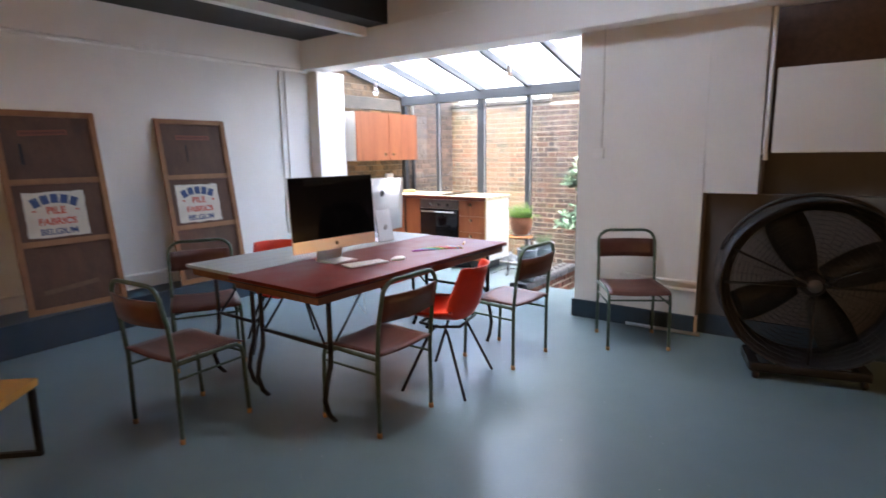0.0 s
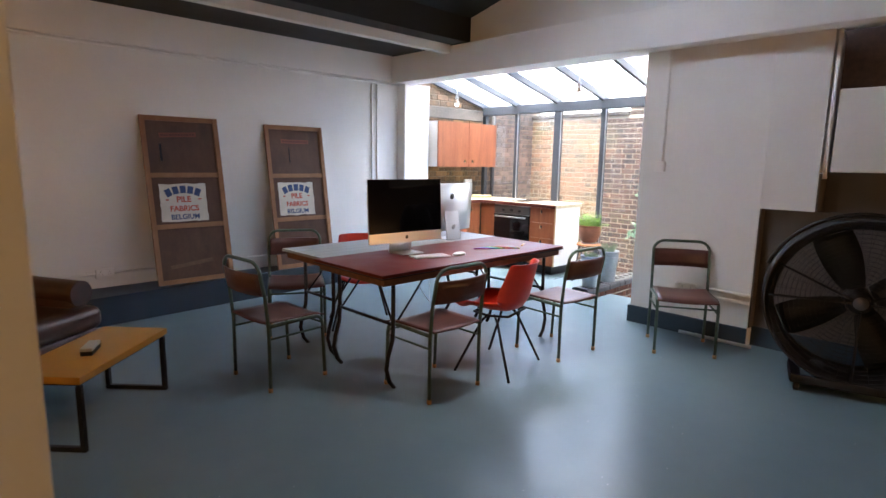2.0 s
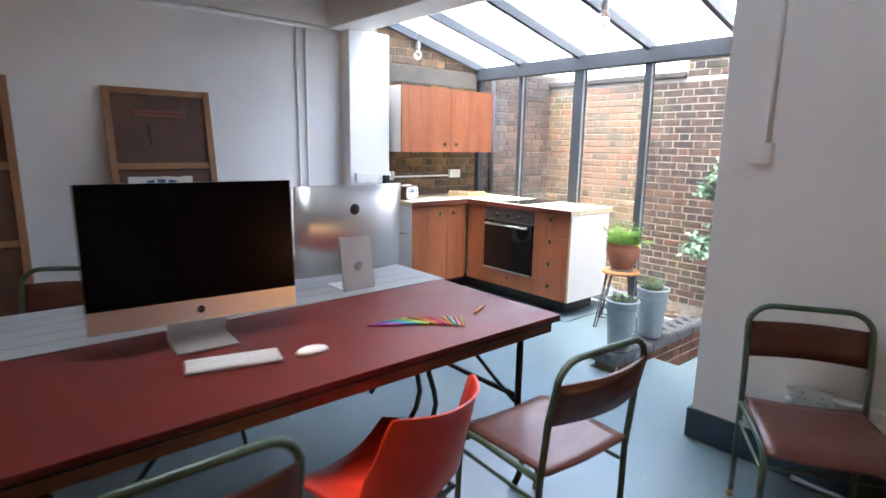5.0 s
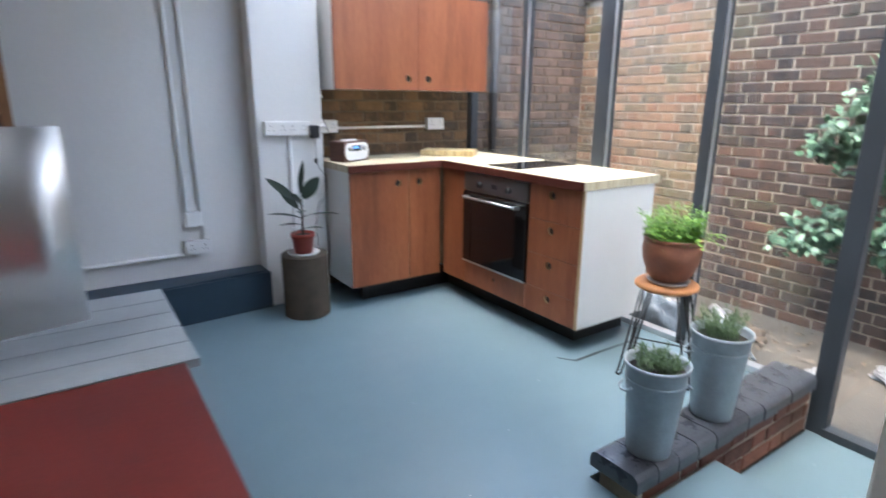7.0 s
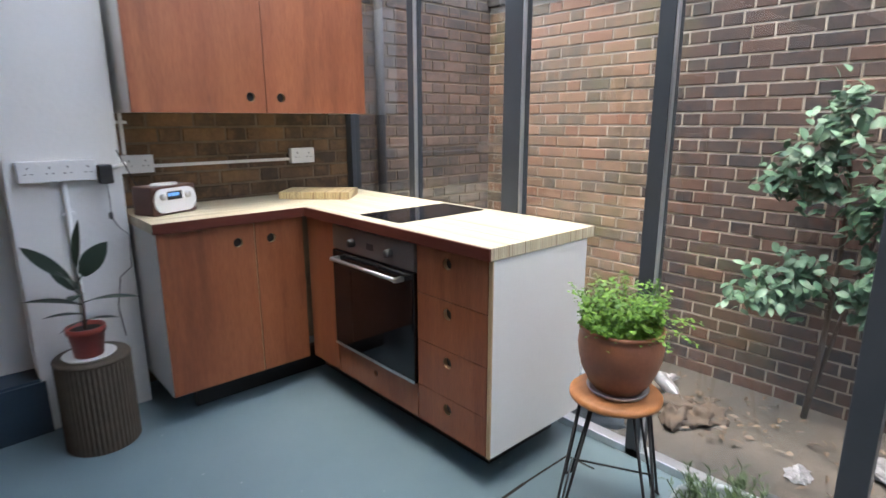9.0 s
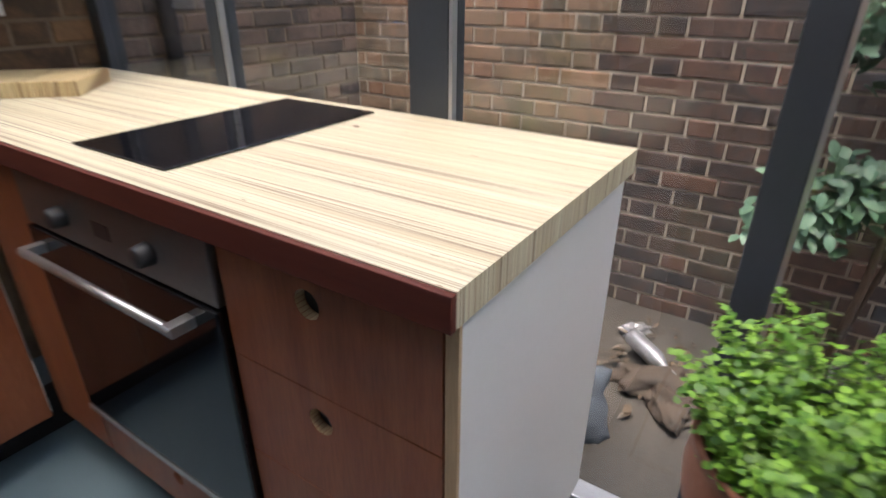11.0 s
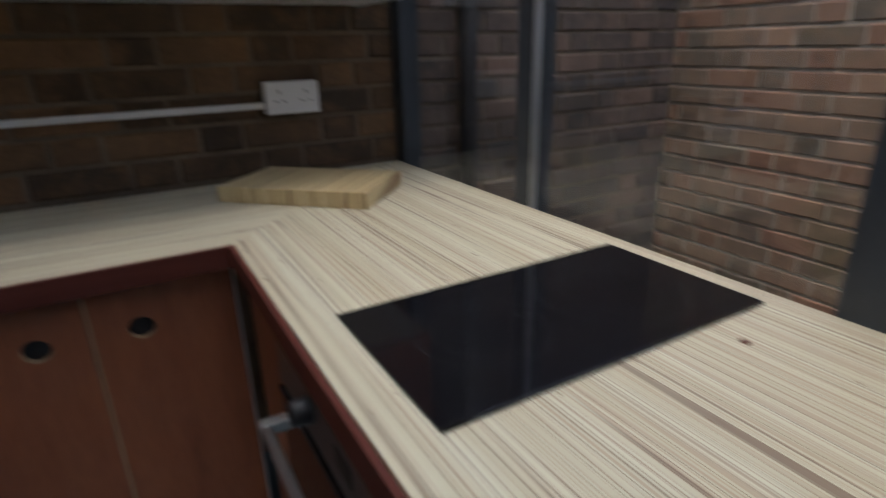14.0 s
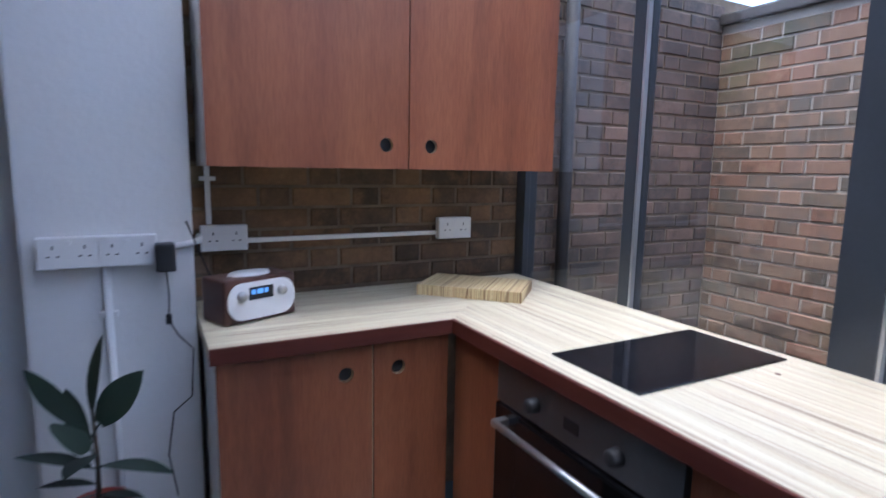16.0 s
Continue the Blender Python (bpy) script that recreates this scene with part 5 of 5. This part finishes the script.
st = thing("stool", "small stool with round orange wood seat and black hairpin legs", "stool", pose(6.198, 3.270, 0))
part("seat", lathe(bmesh.new(), [(0.001, 0.435), (0.135, 0.435), (0.148, 0.443), (0.148, 0.455), (0.14, 0.463), (0.001, 0.463)], 40), STOOL_WOOD, st)
LEG_TURNS = (72, 162, 252, 342)
for a in LEG_TURNS:
    c, s = math.cos(radians(a)), math.sin(radians(a))
    t = Vector((-s, c, 0))
    top, low = Vector((0.118 * c, 0.118 * s, 0.435)), Vector((0.217 * c, 0.217 * s, 0.0055))
    rod = [top + t * 0.030, low + t * 0.014 + Vector((0, 0, 0.012)), low + t * 0.011 + Vector((0.012 * c, 0.012 * s, 0)), low - t * 0.011 + Vector((0.012 * c, 0.012 * s, 0)), low - t * 0.014 + Vector((0, 0, 0.012)), top - t * 0.030]
    part("leg", tube(bmesh.new(), rod, 0.0048, 8), BLACK_METAL, st, "thin black hairpin leg")
for a, b in zip(LEG_TURNS, LEG_TURNS[1:] + LEG_TURNS[:1]):
    ends = [(0.199 * math.cos(radians(k)), 0.199 * math.sin(radians(k)), 0.085) for k in (a, b)]
    part("stretcher", tube(bmesh.new(), ends, 0.004, 6), BLACK_METAL, st, "thin black tie rod")

fern = thing("fern_pot", "bushy bright green fern in a round terracotta pot on the stool", "plant", pose(6.205, 3.268, 0.4635))
part("saucer", lathe(bmesh.new(), [(0.001, 0), (0.09, 0), (0.10, 0.014), (0.095, 0.014), (0.001, 0.008)], 32), ALU, fern, "pale saucer")
part("pot", lathe(bmesh.new(), [(0.001, 0.009), (0.076, 0.009), (0.096, 0.035), (0.116, 0.075), (0.130, 0.12), (0.135, 0.16), (0.132, 0.195), (0.128, 0.207), (0.133, 0.212), (0.134, 0.222), (0.128, 0.225), (0.120, 0.215), (0.120, 0.195), (0.001, 0.18)], 44), TERRACOTTA, fern, "round terracotta pot")
part("soil", lathe(bmesh.new(), [(0.001, 0.195), (0.119, 0.19)], 24), SOIL, fern)
bm = bmesh.new()
for k in range(230):
    a = rng.uniform(0, 2 * math.pi)
    el = math.asin(rng.uniform(0.84, 1.0))
    ln = rng.uniform(0.06, 0.225) * (1.0 if el > 1.15 else 0.52)
    if k % 60 == 0:
        a, el, ln = rng.uniform(-1.9, -0.6), 0.62, rng.uniform(0.17, 0.24)
    d = Vector((math.cos(a) * math.cos(el), math.sin(a) * math.cos(el), math.sin(el)))
    q = 0.088 * rng.random() ** 0.6
    b0 = Vector((math.cos(a) * q, math.sin(a) * q, 0.19))
    pts = [b0 + d * (ln * t) - Vector((0, 0, 0.55 * ln * (t ** 2.4) * math.cos(el))) for t in (0, 0.25, 0.5, 0.75, 1.0)]
    tube(bm, pts, 0.0010, 3, 0.0005, cap=False)
    for j in range(30):
        t = 0.32 + 0.68 * j / 29
        i = min(3, int(t * 4))
        c = pts[i].lerp(pts[i + 1], t * 4 - i)
        spread = 0.020 * (1.25 - t)
        c = c + Vector((rng.gauss(0, spread), rng.gauss(0, spread), rng.gauss(0, spread * 0.6)))
        v = Vector((math.cos(a) + rng.uniform(-1.2, 1.2), math.sin(a) + rng.uniform(-1.2, 1.2), rng.uniform(-0.5, 0.4))).normalized()
        leaf(bm, c, c + v * rng.uniform(0.008, 0.014), rng.uniform(0.0045, 0.0075), (rng.uniform(-0.4, 0.4), rng.uniform(-0.4, 0.4), 1), 0.15, 3)
part("crown", bm, LEAF_FRESH, fern, "feathery fresh green fronds")


def bucket(m, seed, label, tall):
    r = random.Random(seed)
    b = thing("zinc_bucket", label, "bucket", m, "zinc buckets on the brick sill")
    part("bucket", lathe(bmesh.new(), [(0.001, 0.004), (0.085, 0.0), (0.088, 0.012), (0.119, 0.36), (0.127, 0.366), (0.128, 0.378), (0.122, 0.38), (0.115, 0.365), (0.112, 0.33), (0.001, 0.33)], 44), ZINC, b, "galvanised zinc bucket")
    part("band", lathe(bmesh.new(), [(0.1145, 0.30), (0.1172, 0.302), (0.1178, 0.312), (0.1155, 0.314)], 44), ZINC, b)
    for s in (-1, 1):
        h = [(s * 0.113, -0.04, 0.29), (s * 0.135, -0.03, 0.275), (s * 0.14, 0, 0.268), (s * 0.135, 0.03, 0.275), (s * 0.113, 0.04, 0.29)]
        part("handle", tube(bmesh.new(), h, 0.005, 8), ZINC, b)
    part("soil", lathe(bmesh.new(), [(0.001, 0.345), (0.1135, 0.34)], 24), SOIL, b)
    bm = bmesh.new()
    for k in range(60):
        a, q = r.uniform(0, 6.28), r.uniform(0, 0.075)
        b0 = Vector((q * math.cos(a), q * math.sin(a), 0.335))
        out = Vector((math.cos(a), math.sin(a), 0)) * r.uniform(0.1, 0.55) + Vector((r.uniform(-0.2, 0.2), r.uniform(-0.2, 0.2), 1))
        out.normalize()
        ln = r.uniform(0.07, 0.155) * tall
        tube(bm, [b0, b0 + out * ln * 0.5, b0 + out * ln], 0.0013, 3, 0.0006, cap=False)
        for j in range(22):
            c = b0 + out * (ln * (0.15 + 0.85 * j / 21))
            d = (Vector((r.uniform(-1, 1), r.uniform(-1, 1), r.uniform(0.0, 0.9))).normalized() + out * 0.5).normalized()
            leaf(bm, c, c + d * r.uniform(0.016, 0.028), 0.0019, (0.2, 0.3, 1), 0.1, 2)
    part("plant", bm, LEAF_GREY, b, "wispy grey-green herb")
    return b


bucket(pose(5.435, 2.78, 0.1155, 0, 0, 150) @ Matrix.Diagonal((0.86, 0.86, 0.90, 1)), 3, "tall galvanised zinc bucket planted with a low grey-green herb", 0.5)
bucket(pose(5.845, 2.79, 0.1155, 0, 0, 130) @ Matrix.Diagonal((0.88, 0.88, 0.93, 1)), 8, "tall galvanised zinc bucket planted with a bushy grey-green herb", 0.95)

# shrub in the yard
shrub = thing("yard_shrub", "leafy blue-green shrub against the brick yard wall", "shrub", pose(7.83, 3.06, -0.2))
bm = bmesh.new()
tube(bm, [(0, 0.03, 0), (0.0, 0.0, 0.4), (0.02, -0.01, 0.8), (0.0, -0.01, 1.2), (0.0, 0.04, 1.6)], 0.017, 8, 0.006)
tube(bm, [(0.02, 0.02, 0.1), (0.03, -0.06, 0.6), (0.02, -0.14, 1.0), (0.0, -0.24, 1.4)], 0.012, 8, 0.004)
limbs = []
for z, y1, z1, ln, many in ((0.60, 0.34, 0.66, 0.30, 70), (0.67, 0.16, 0.84, 0.12, 60), (0.65, 0.28, 0.78, 0.20, 45), (1.15, 0.27, 1.26, 0.22, 80), (1.20, 0.18, 1.38, 0.25, 80), (1.25, 0.06, 1.52, 0.20, 75), (1.45, 0.04, 1.66, 0.10, 45),
                            (1.2, -0.36, 1.56, 0.15, 40), (1.3, -0.30, 1.50, 0.2, 40), (1.1, -0.33, 1.27, 0.2, 40), (0.95, -0.20, 1.12, 0.1, 45), (0.8, -0.28, 0.90, 0.16, 60), (0.7, -0.22, 0.74, 0.2, 60), (0.66, -0.42, 0.62, 0.12, 45), (1.0, -0.12, 1.22, 0.2, 40)):
    b0 = Vector((0, 0.0 if y1 > 0 else -0.08, z))
    d = Vector((-ln * 0.6, y1, z1)) - b0
    tube(bm, [b0, b0 + d * 0.5 + Vector((0, 0, 0.03)), b0 + d], 0.005, 5, 0.0018)
    limbs.append((b0, d, many))
part("trunk", bm, BARK, shrub, "thin brown stems")
bm = bmesh.new()
for b0, d, many in limbs:
    for k in range(many * 3 // 2):
        t = rng.uniform(0.35, 1.06)
        c = b0 + d * t + Vector((rng.gauss(0, 0.04), rng.gauss(0, 0.052), rng.gauss(0, 0.05)))
        q = Vector((rng.uniform(-1, 0.3), rng.uniform(-1, 1), rng.uniform(-1.0, 0.3))).normalized()
        leaf(bm, c, c + q * rng.uniform(0.042, 0.075), rng.uniform(0.014, 0.022), (rng.uniform(-0.9, 0.1), rng.uniform(-0.5, 0.5), 1), 0.18, 4)
part("crown", bm, LEAF_SHRUB, shrub, "many small oval leaves with gaps")

# ---- hanging bulbs ----
for x, y in ((4.97, 4.405), (4.91, 2.71)):
    p = thing("pendant_bulb", "bare clear bulb hanging on a white cord from the beam", "lamp", pose(x, y, 2.10))
    part("cord", tube(bmesh.new(), [(0, 0, 0.115), (0, 0, 0.30)], 0.003, 6), WHITE_PLASTIC, p)
    part("holder", lathe(bmesh.new(), [(0.001, 0.118), (0.012, 0.115), (0.019, 0.095), (0.019, 0.065), (0.015, 0.062)], 20), WHITE_PLASTIC, p)
    b = part("bulb", lathe(bmesh.new(), [(0.014, 0.064), (0.015, 0.055), (0.028, 0.03), (0.031, 0.012), (0.026, -0.010), (0.014, -0.021), (0.001, -0.024)], 24), GLASS_BULB, p, "clear unlit glass bulb")
    b.visible_shadow = False

# warm lamps of the room, standing behind the walk
for x, y, z in ((4.77, -2.57, 0.52), (-1.3, -0.9, 1.75), (-1.5, 3.3, 1.55)):
    lp = thing("floor_lamp", "lit warm bulb on a slim black floor stand", "lamp", pose(x, y, 0))
    part("pole", tube(bmesh.new(), [(0, 0, 0.02), (0, 0, z - 0.1)], 0.01, 8), BLACK_METAL, lp)
    part("base", lathe(bmesh.new(), [(0.001, 0), (0.13, 0), (0.13, 0.015), (0.02, 0.022), (0.001, 0.022)], 28), BLACK_METAL, lp)
    part("holder", lathe(bmesh.new(), [(0.001, z - 0.1), (0.02, z - 0.1), (0.02, z - 0.055), (0.001, z - 0.054)], 16), BLACK_METAL, lp)
    b = part("bulb", lathe(bmesh.new(), [(0.010, z - 0.053), (0.024, z), (0.018, z + 0.02), (0.001, z + 0.026)], 20), BULB_LIT, lp, "glowing warm bulb")
    b.visible_shadow = False

# thin dark lines on the kitchen floor beside the drawers
hatch = thing("floor_hatch", "thin dark lines running over the kitchen floor", "hatch")
for a, b, w in (((5.868, 3.632), (5.921, 3.557), 0.003), ((5.921, 3.557), (6.104, 3.561), 0.006), ((6.104, 3.561), (6.369, 3.556), 0.004), ((6.369, 3.556), (6.374, 3.437), 0.004)):
    d = Vector((b[0] - a[0], b[1] - a[1], 0))
    m = pose(a[0], a[1], 0.0, 0, 0, math.degrees(math.atan2(d.y, d.x)))
    part("floor_line", turn(block((0, -w, 0.0), (d.length + 0.004, w, 0.0015)), m), SOIL, hatch, "thin dark line")

# ---- yard clutter ----
single("glass_bottle", turn(lathe(bmesh.new(), [(0.001, 0), (0.034, 0), (0.036, 0.01), (0.036, 0.15), (0.014, 0.21), (0.013, 0.26), (0.001, 0.26)], 24), pose(0, 0, 0, 0, 84)), FOIL, "dirty pale bottle lying by the yard wall", "bottle", pose(7.57, 3.76, -0.12, 0, 12, -125))
for i, (x, y, r, h) in enumerate(((7.55, 4.02, 0.11, 0.05), (7.72, 3.78, 0.06, 0.03), (7.25, 2.95, 0.06, 0.02), (7.50, 2.62, 0.14, 0.04), (7.42, 2.35, 0.12, 0.035))):
    bm = bmesh.new()
    bmesh.ops.create_icosphere(bm, subdivisions=3, radius=1)
    for v in bm.verts:
        k = 0.75 + 0.5 * noise.noise(v.co * 2.5 + Vector((i * 7, 0, 0)))
        v.co = Vector((v.co.x * r * k, v.co.y * r * 1.5 * k, max(-0.2, v.co.z) * h * k))
    single("litter", bm, FOIL, "crumpled pale wrapping lying in the yard", "litter", pose(x, y, -0.192 + h * 0.2, 0, 0, i * 50))
bm = bmesh.new()
for k in range(260):
    x, y = rng.uniform(7.15, 7.85), rng.uniform(1.9, 4.1)
    if rng.random() < 0.5:
        x, y = rng.gauss(7.45, 0.12), rng.gauss(3.55, 0.16)
    a = rng.uniform(0, 6.28)
    b0 = Vector((x, y, -0.19 + rng.uniform(0, 0.02)))
    leaf(bm, b0, b0 + Vector((math.cos(a), math.sin(a), rng.uniform(-0.1, 0.35))) * rng.uniform(0.025, 0.06), rng.uniform(0.007, 0.015), (rng.uniform(-0.6, 0.6), rng.uniform(-0.6, 0.6), 1), 0.4, 3)
tagged(new("fallen_leaves", as_mesh("fallen_leaves", bm, DRY_LEAF)), "dry brown leaves scattered on the yard", "leaves", "", "stuff")
def rumpled(seed, sx, sy, sz, crease, detail=4):
    """A slumped, creased bag or sheet resting on its base."""
    bm = bmesh.new()
    bmesh.ops.create_icosphere(bm, subdivisions=detail, radius=1)
    for v in bm.verts:
        p = v.co * 1.7 + Vector((seed * 3.1, 0, 0))
        k = 1 + crease * noise.noise(p) + crease * 0.6 * abs(noise.noise(p * 2.7)) - crease * 0.3 * abs(noise.noise(p * 6))
        v.co = Vector((v.co.x * sx * k, v.co.y * sy * k, max(-0.35, v.co.z) * sz * k))
        v.co.z = max(v.co.z, -0.3 * sz)
    for f in bm.faces:
        f.smooth = True
    return bm


SACK = plain("grey_plastic_sack", (0.10, 0.115, 0.13), 0.32, var=0.35, scale=9, bumpy=0.3, fine=40)
CARD = plain("sodden_cardboard", (0.07, 0.05, 0.034), 0.85, var=0.5, scale=13, bumpy=0.5)
single("rubbish_sack", rumpled(2, 0.13, 0.20, 0.20, 0.35), SACK, "slumped grey plastic sack on the yard ground", "sack", pose(7.02, 3.90, -0.14, 0, 0, 20))
for i, (x, y, sx, sy) in enumerate(((7.40, 3.62, 0.10, 0.15), (7.43, 3.45, 0.09, 0.12), (7.33, 3.55, 0.07, 0.13))):
    single("cardboard", rumpled(11 + i, sx, sy, 0.045, 0.7), CARD, "sodden crumpled cardboard on the yard ground", "cardboard", pose(x, y, -0.187, 0, 0, 35 + 40 * i), "cardboard scraps in the yard")
# Matte dark upright giving the dark vertical band beyond the glass.
pd = thing("downpipe", "dark round upright in the corner of the yard", "pipe", pose(6.86, 5.44, 0))
part("pipe", tube(bmesh.new(), [(0, 0, -0.2), (0, 0, 2.25)], 0.03, 16), BLACK_CEIL, pd)


# ---- bricks ----
def brick_mesh(w, h, d):
    """A brick whose front face looks to -y, with chamfered front edges."""
    c = 0.004
    pts = [(0, 0, 0), (w, 0, 0), (w, 0, h), (0, 0, h)]
    v = [(x, d, z) for x, _, z in pts] + [(x, c, z) for x, _, z in pts]
    v += [(c, 0, c), (w - c, 0, c), (w - c, 0, h - c), (c, 0, h - c)]
    f = [(4, 0, 1, 5)[::-1], (5, 1, 2, 6)[::-1], (6, 2, 3, 7)[::-1], (7, 3, 0, 4)[::-1]]
    f += [(8, 4, 5, 9)[::-1], (9, 5, 6, 10)[::-1], (10, 6, 7, 11)[::-1], (11, 7, 4, 8)[::-1], (8, 9, 10, 11)]
    return v, f


def lay_bricks(parent, m, length, height, mat_one, mat_far, near, r, old=0.0):
    """Flemish bond; bricks inside near(u, w) are objects, the rest one mesh. u runs along the wall, w up."""
    sizes = {"s": 0.212, "h": 0.100}
    gap, bh, d = 0.011, 0.064, 0.03
    shared = {}
    for k, wd in sizes.items():
        me = bpy.data.meshes.new("brick")
        bv, bf = brick_mesh(wd, bh, d)
        me.from_pydata(bv, [], bf)
        me.materials.append(mat_one)
        shared[k] = me
    shared_old = {}
    for k, me in shared.items():
        shared_old[k] = me.copy()
        shared_old[k].materials[0] = BRICK_OLD
    heaps = {False: ([], []), True: ([], [])}
    row, w = 0, 0.0
    count = 0
    while w + bh < height:
        u = -0.16 if row % 2 else 0.0
        i = 0
        while u < length:
            k = "s" if i % 2 == 0 else "h"
            wd = sizes[k]
            a, b = max(u, 0), min(u + wd, length)
            if b - a > 0.03:
                proud = r.uniform(-0.003, 0.002)
                tilt = r.uniform(-0.35, 0.35)
                aged = (a + b) / 2 < old + (0.06 if row % 2 else -0.06)
                verts, faces = heaps[aged]
                whole = a == u and b == u + wd
                if whole and near(u, w) and count < 300:
                    ob = new("brick", (shared_old if aged else shared)[k])
                    ob.matrix_world = m @ pose(u, -d + 0.0245 + proud, w, 0, tilt, 0)
                    keep = ob.matrix_world.copy()
                    ob.parent = parent
                    ob.matrix_world = keep
                    count += 1
                else:
                    bv, bf = brick_mesh(b - a, bh, d)
                    n0 = len(verts)
                    mm = m @ pose(a, -d + 0.0245 + proud, w, 0, tilt, 0)
                    verts.extend([tuple(mm @ Vector(p)) for p in bv])
                    faces.extend([tuple(q + n0 for q in f) for f in bf])
            u += wd + gap
            i += 1
        w += bh + gap
        row += 1
    for aged, (verts, faces) in heaps.items():
        if not verts:
            continue
        me = bpy.data.meshes.new("bricks_far")
        me.from_pydata(verts, [], faces)
        me.materials.append(BRICK_OLD_FAR if aged else mat_far)
        ob = new("bricks_far", me)
        ob.parent = parent
        tagged(ob, "", "", "", "stuff")


r = random.Random(11)
lay_bricks(wall_kitchen, pose(5.265, 5.412, 0.93), 1.325, 1.80, BRICK_BROWN, BRICK_BROWN_FAR, lambda u, w: True, r)
lay_bricks(wall_side, pose(6.64, 5.512, -0.2), 1.33, 2.48, BRICK_SOOT, BRICK_SOOT_FAR, lambda u, w: 0.8 < w < 2.2, r)
facing = pose(7.962, 5.50, -0.2, 0, 0, -90)
lay_bricks(wall_yard, facing, 8.0, 2.36, BRICK_RED, BRICK_RED_FAR, lambda u, w: 1.0 < u < 3.6 and 0.0 < w < 1.65, r, 1.38)
lay_bricks(wall_tall, pose(7.97, 3.74, 2.165, 0, 0, -90), 6.2, 3.0, BRICK_RED, BRICK_RED_FAR, lambda u, w: False, r)

# brick sill with bullnosed coping
sill = structure("brick_sill", block((5.30, 2.712, -0.17), (6.545, 2.868, 0.049)), MORTAR, "low brick sill between the kitchen and the lower step")
sec = [(2.690, 0.0), (2.690, 0.085)] + [(2.72 - 0.03 * math.cos(radians(a)), 0.085 + 0.03 * math.sin(radians(a))) for a in (22, 45, 68, 90)]
sec += [(2.86 + 0.03 * math.sin(radians(a)), 0.085 + 0.03 * math.cos(radians(a))) for a in (0, 22, 45, 68, 90)] + [(2.89, 0.0)]
nb = 11
wb = (6.545 - 5.265) / nb
bm = bmesh.new()
va = [bm.verts.new((0.002, y - 2.79, z + 0.05 if z < 0.01 else z)) for y, z in sec]
vb = [bm.verts.new((wb - 0.002, y - 2.79, z + 0.05 if z < 0.01 else z)) for y, z in sec]
bm.faces.new(va)
bm.faces.new(vb[::-1])
for i in range(len(sec)):
    k = (i + 1) % len(sec)
    bm.faces.new((va[i], va[k], vb[k], vb[i]))
coping_mesh = as_mesh("coping_brick", bm, COPING)
for i in range(nb):
    ob = new("coping_brick", coping_mesh)
    ob.parent = sill
    ob.location = (5.265 + i * wb, 2.79 + r.uniform(-0.003, 0.003), r.uniform(-0.002, 0.002))
# Mortar bed, raised and pale so its lines also give the glints at the joints.
part("coping_bed_glint", block((5.275, 2.698, 0.0495), (6.545, 2.882, 0.107), 0.012), MORTAR, sill)
lay_bricks(sill, pose(5.33, 2.712, -0.165), 1.21, 0.22, BRICK_SILL, BRICK_SILL_FAR, lambda u, w: True, r)
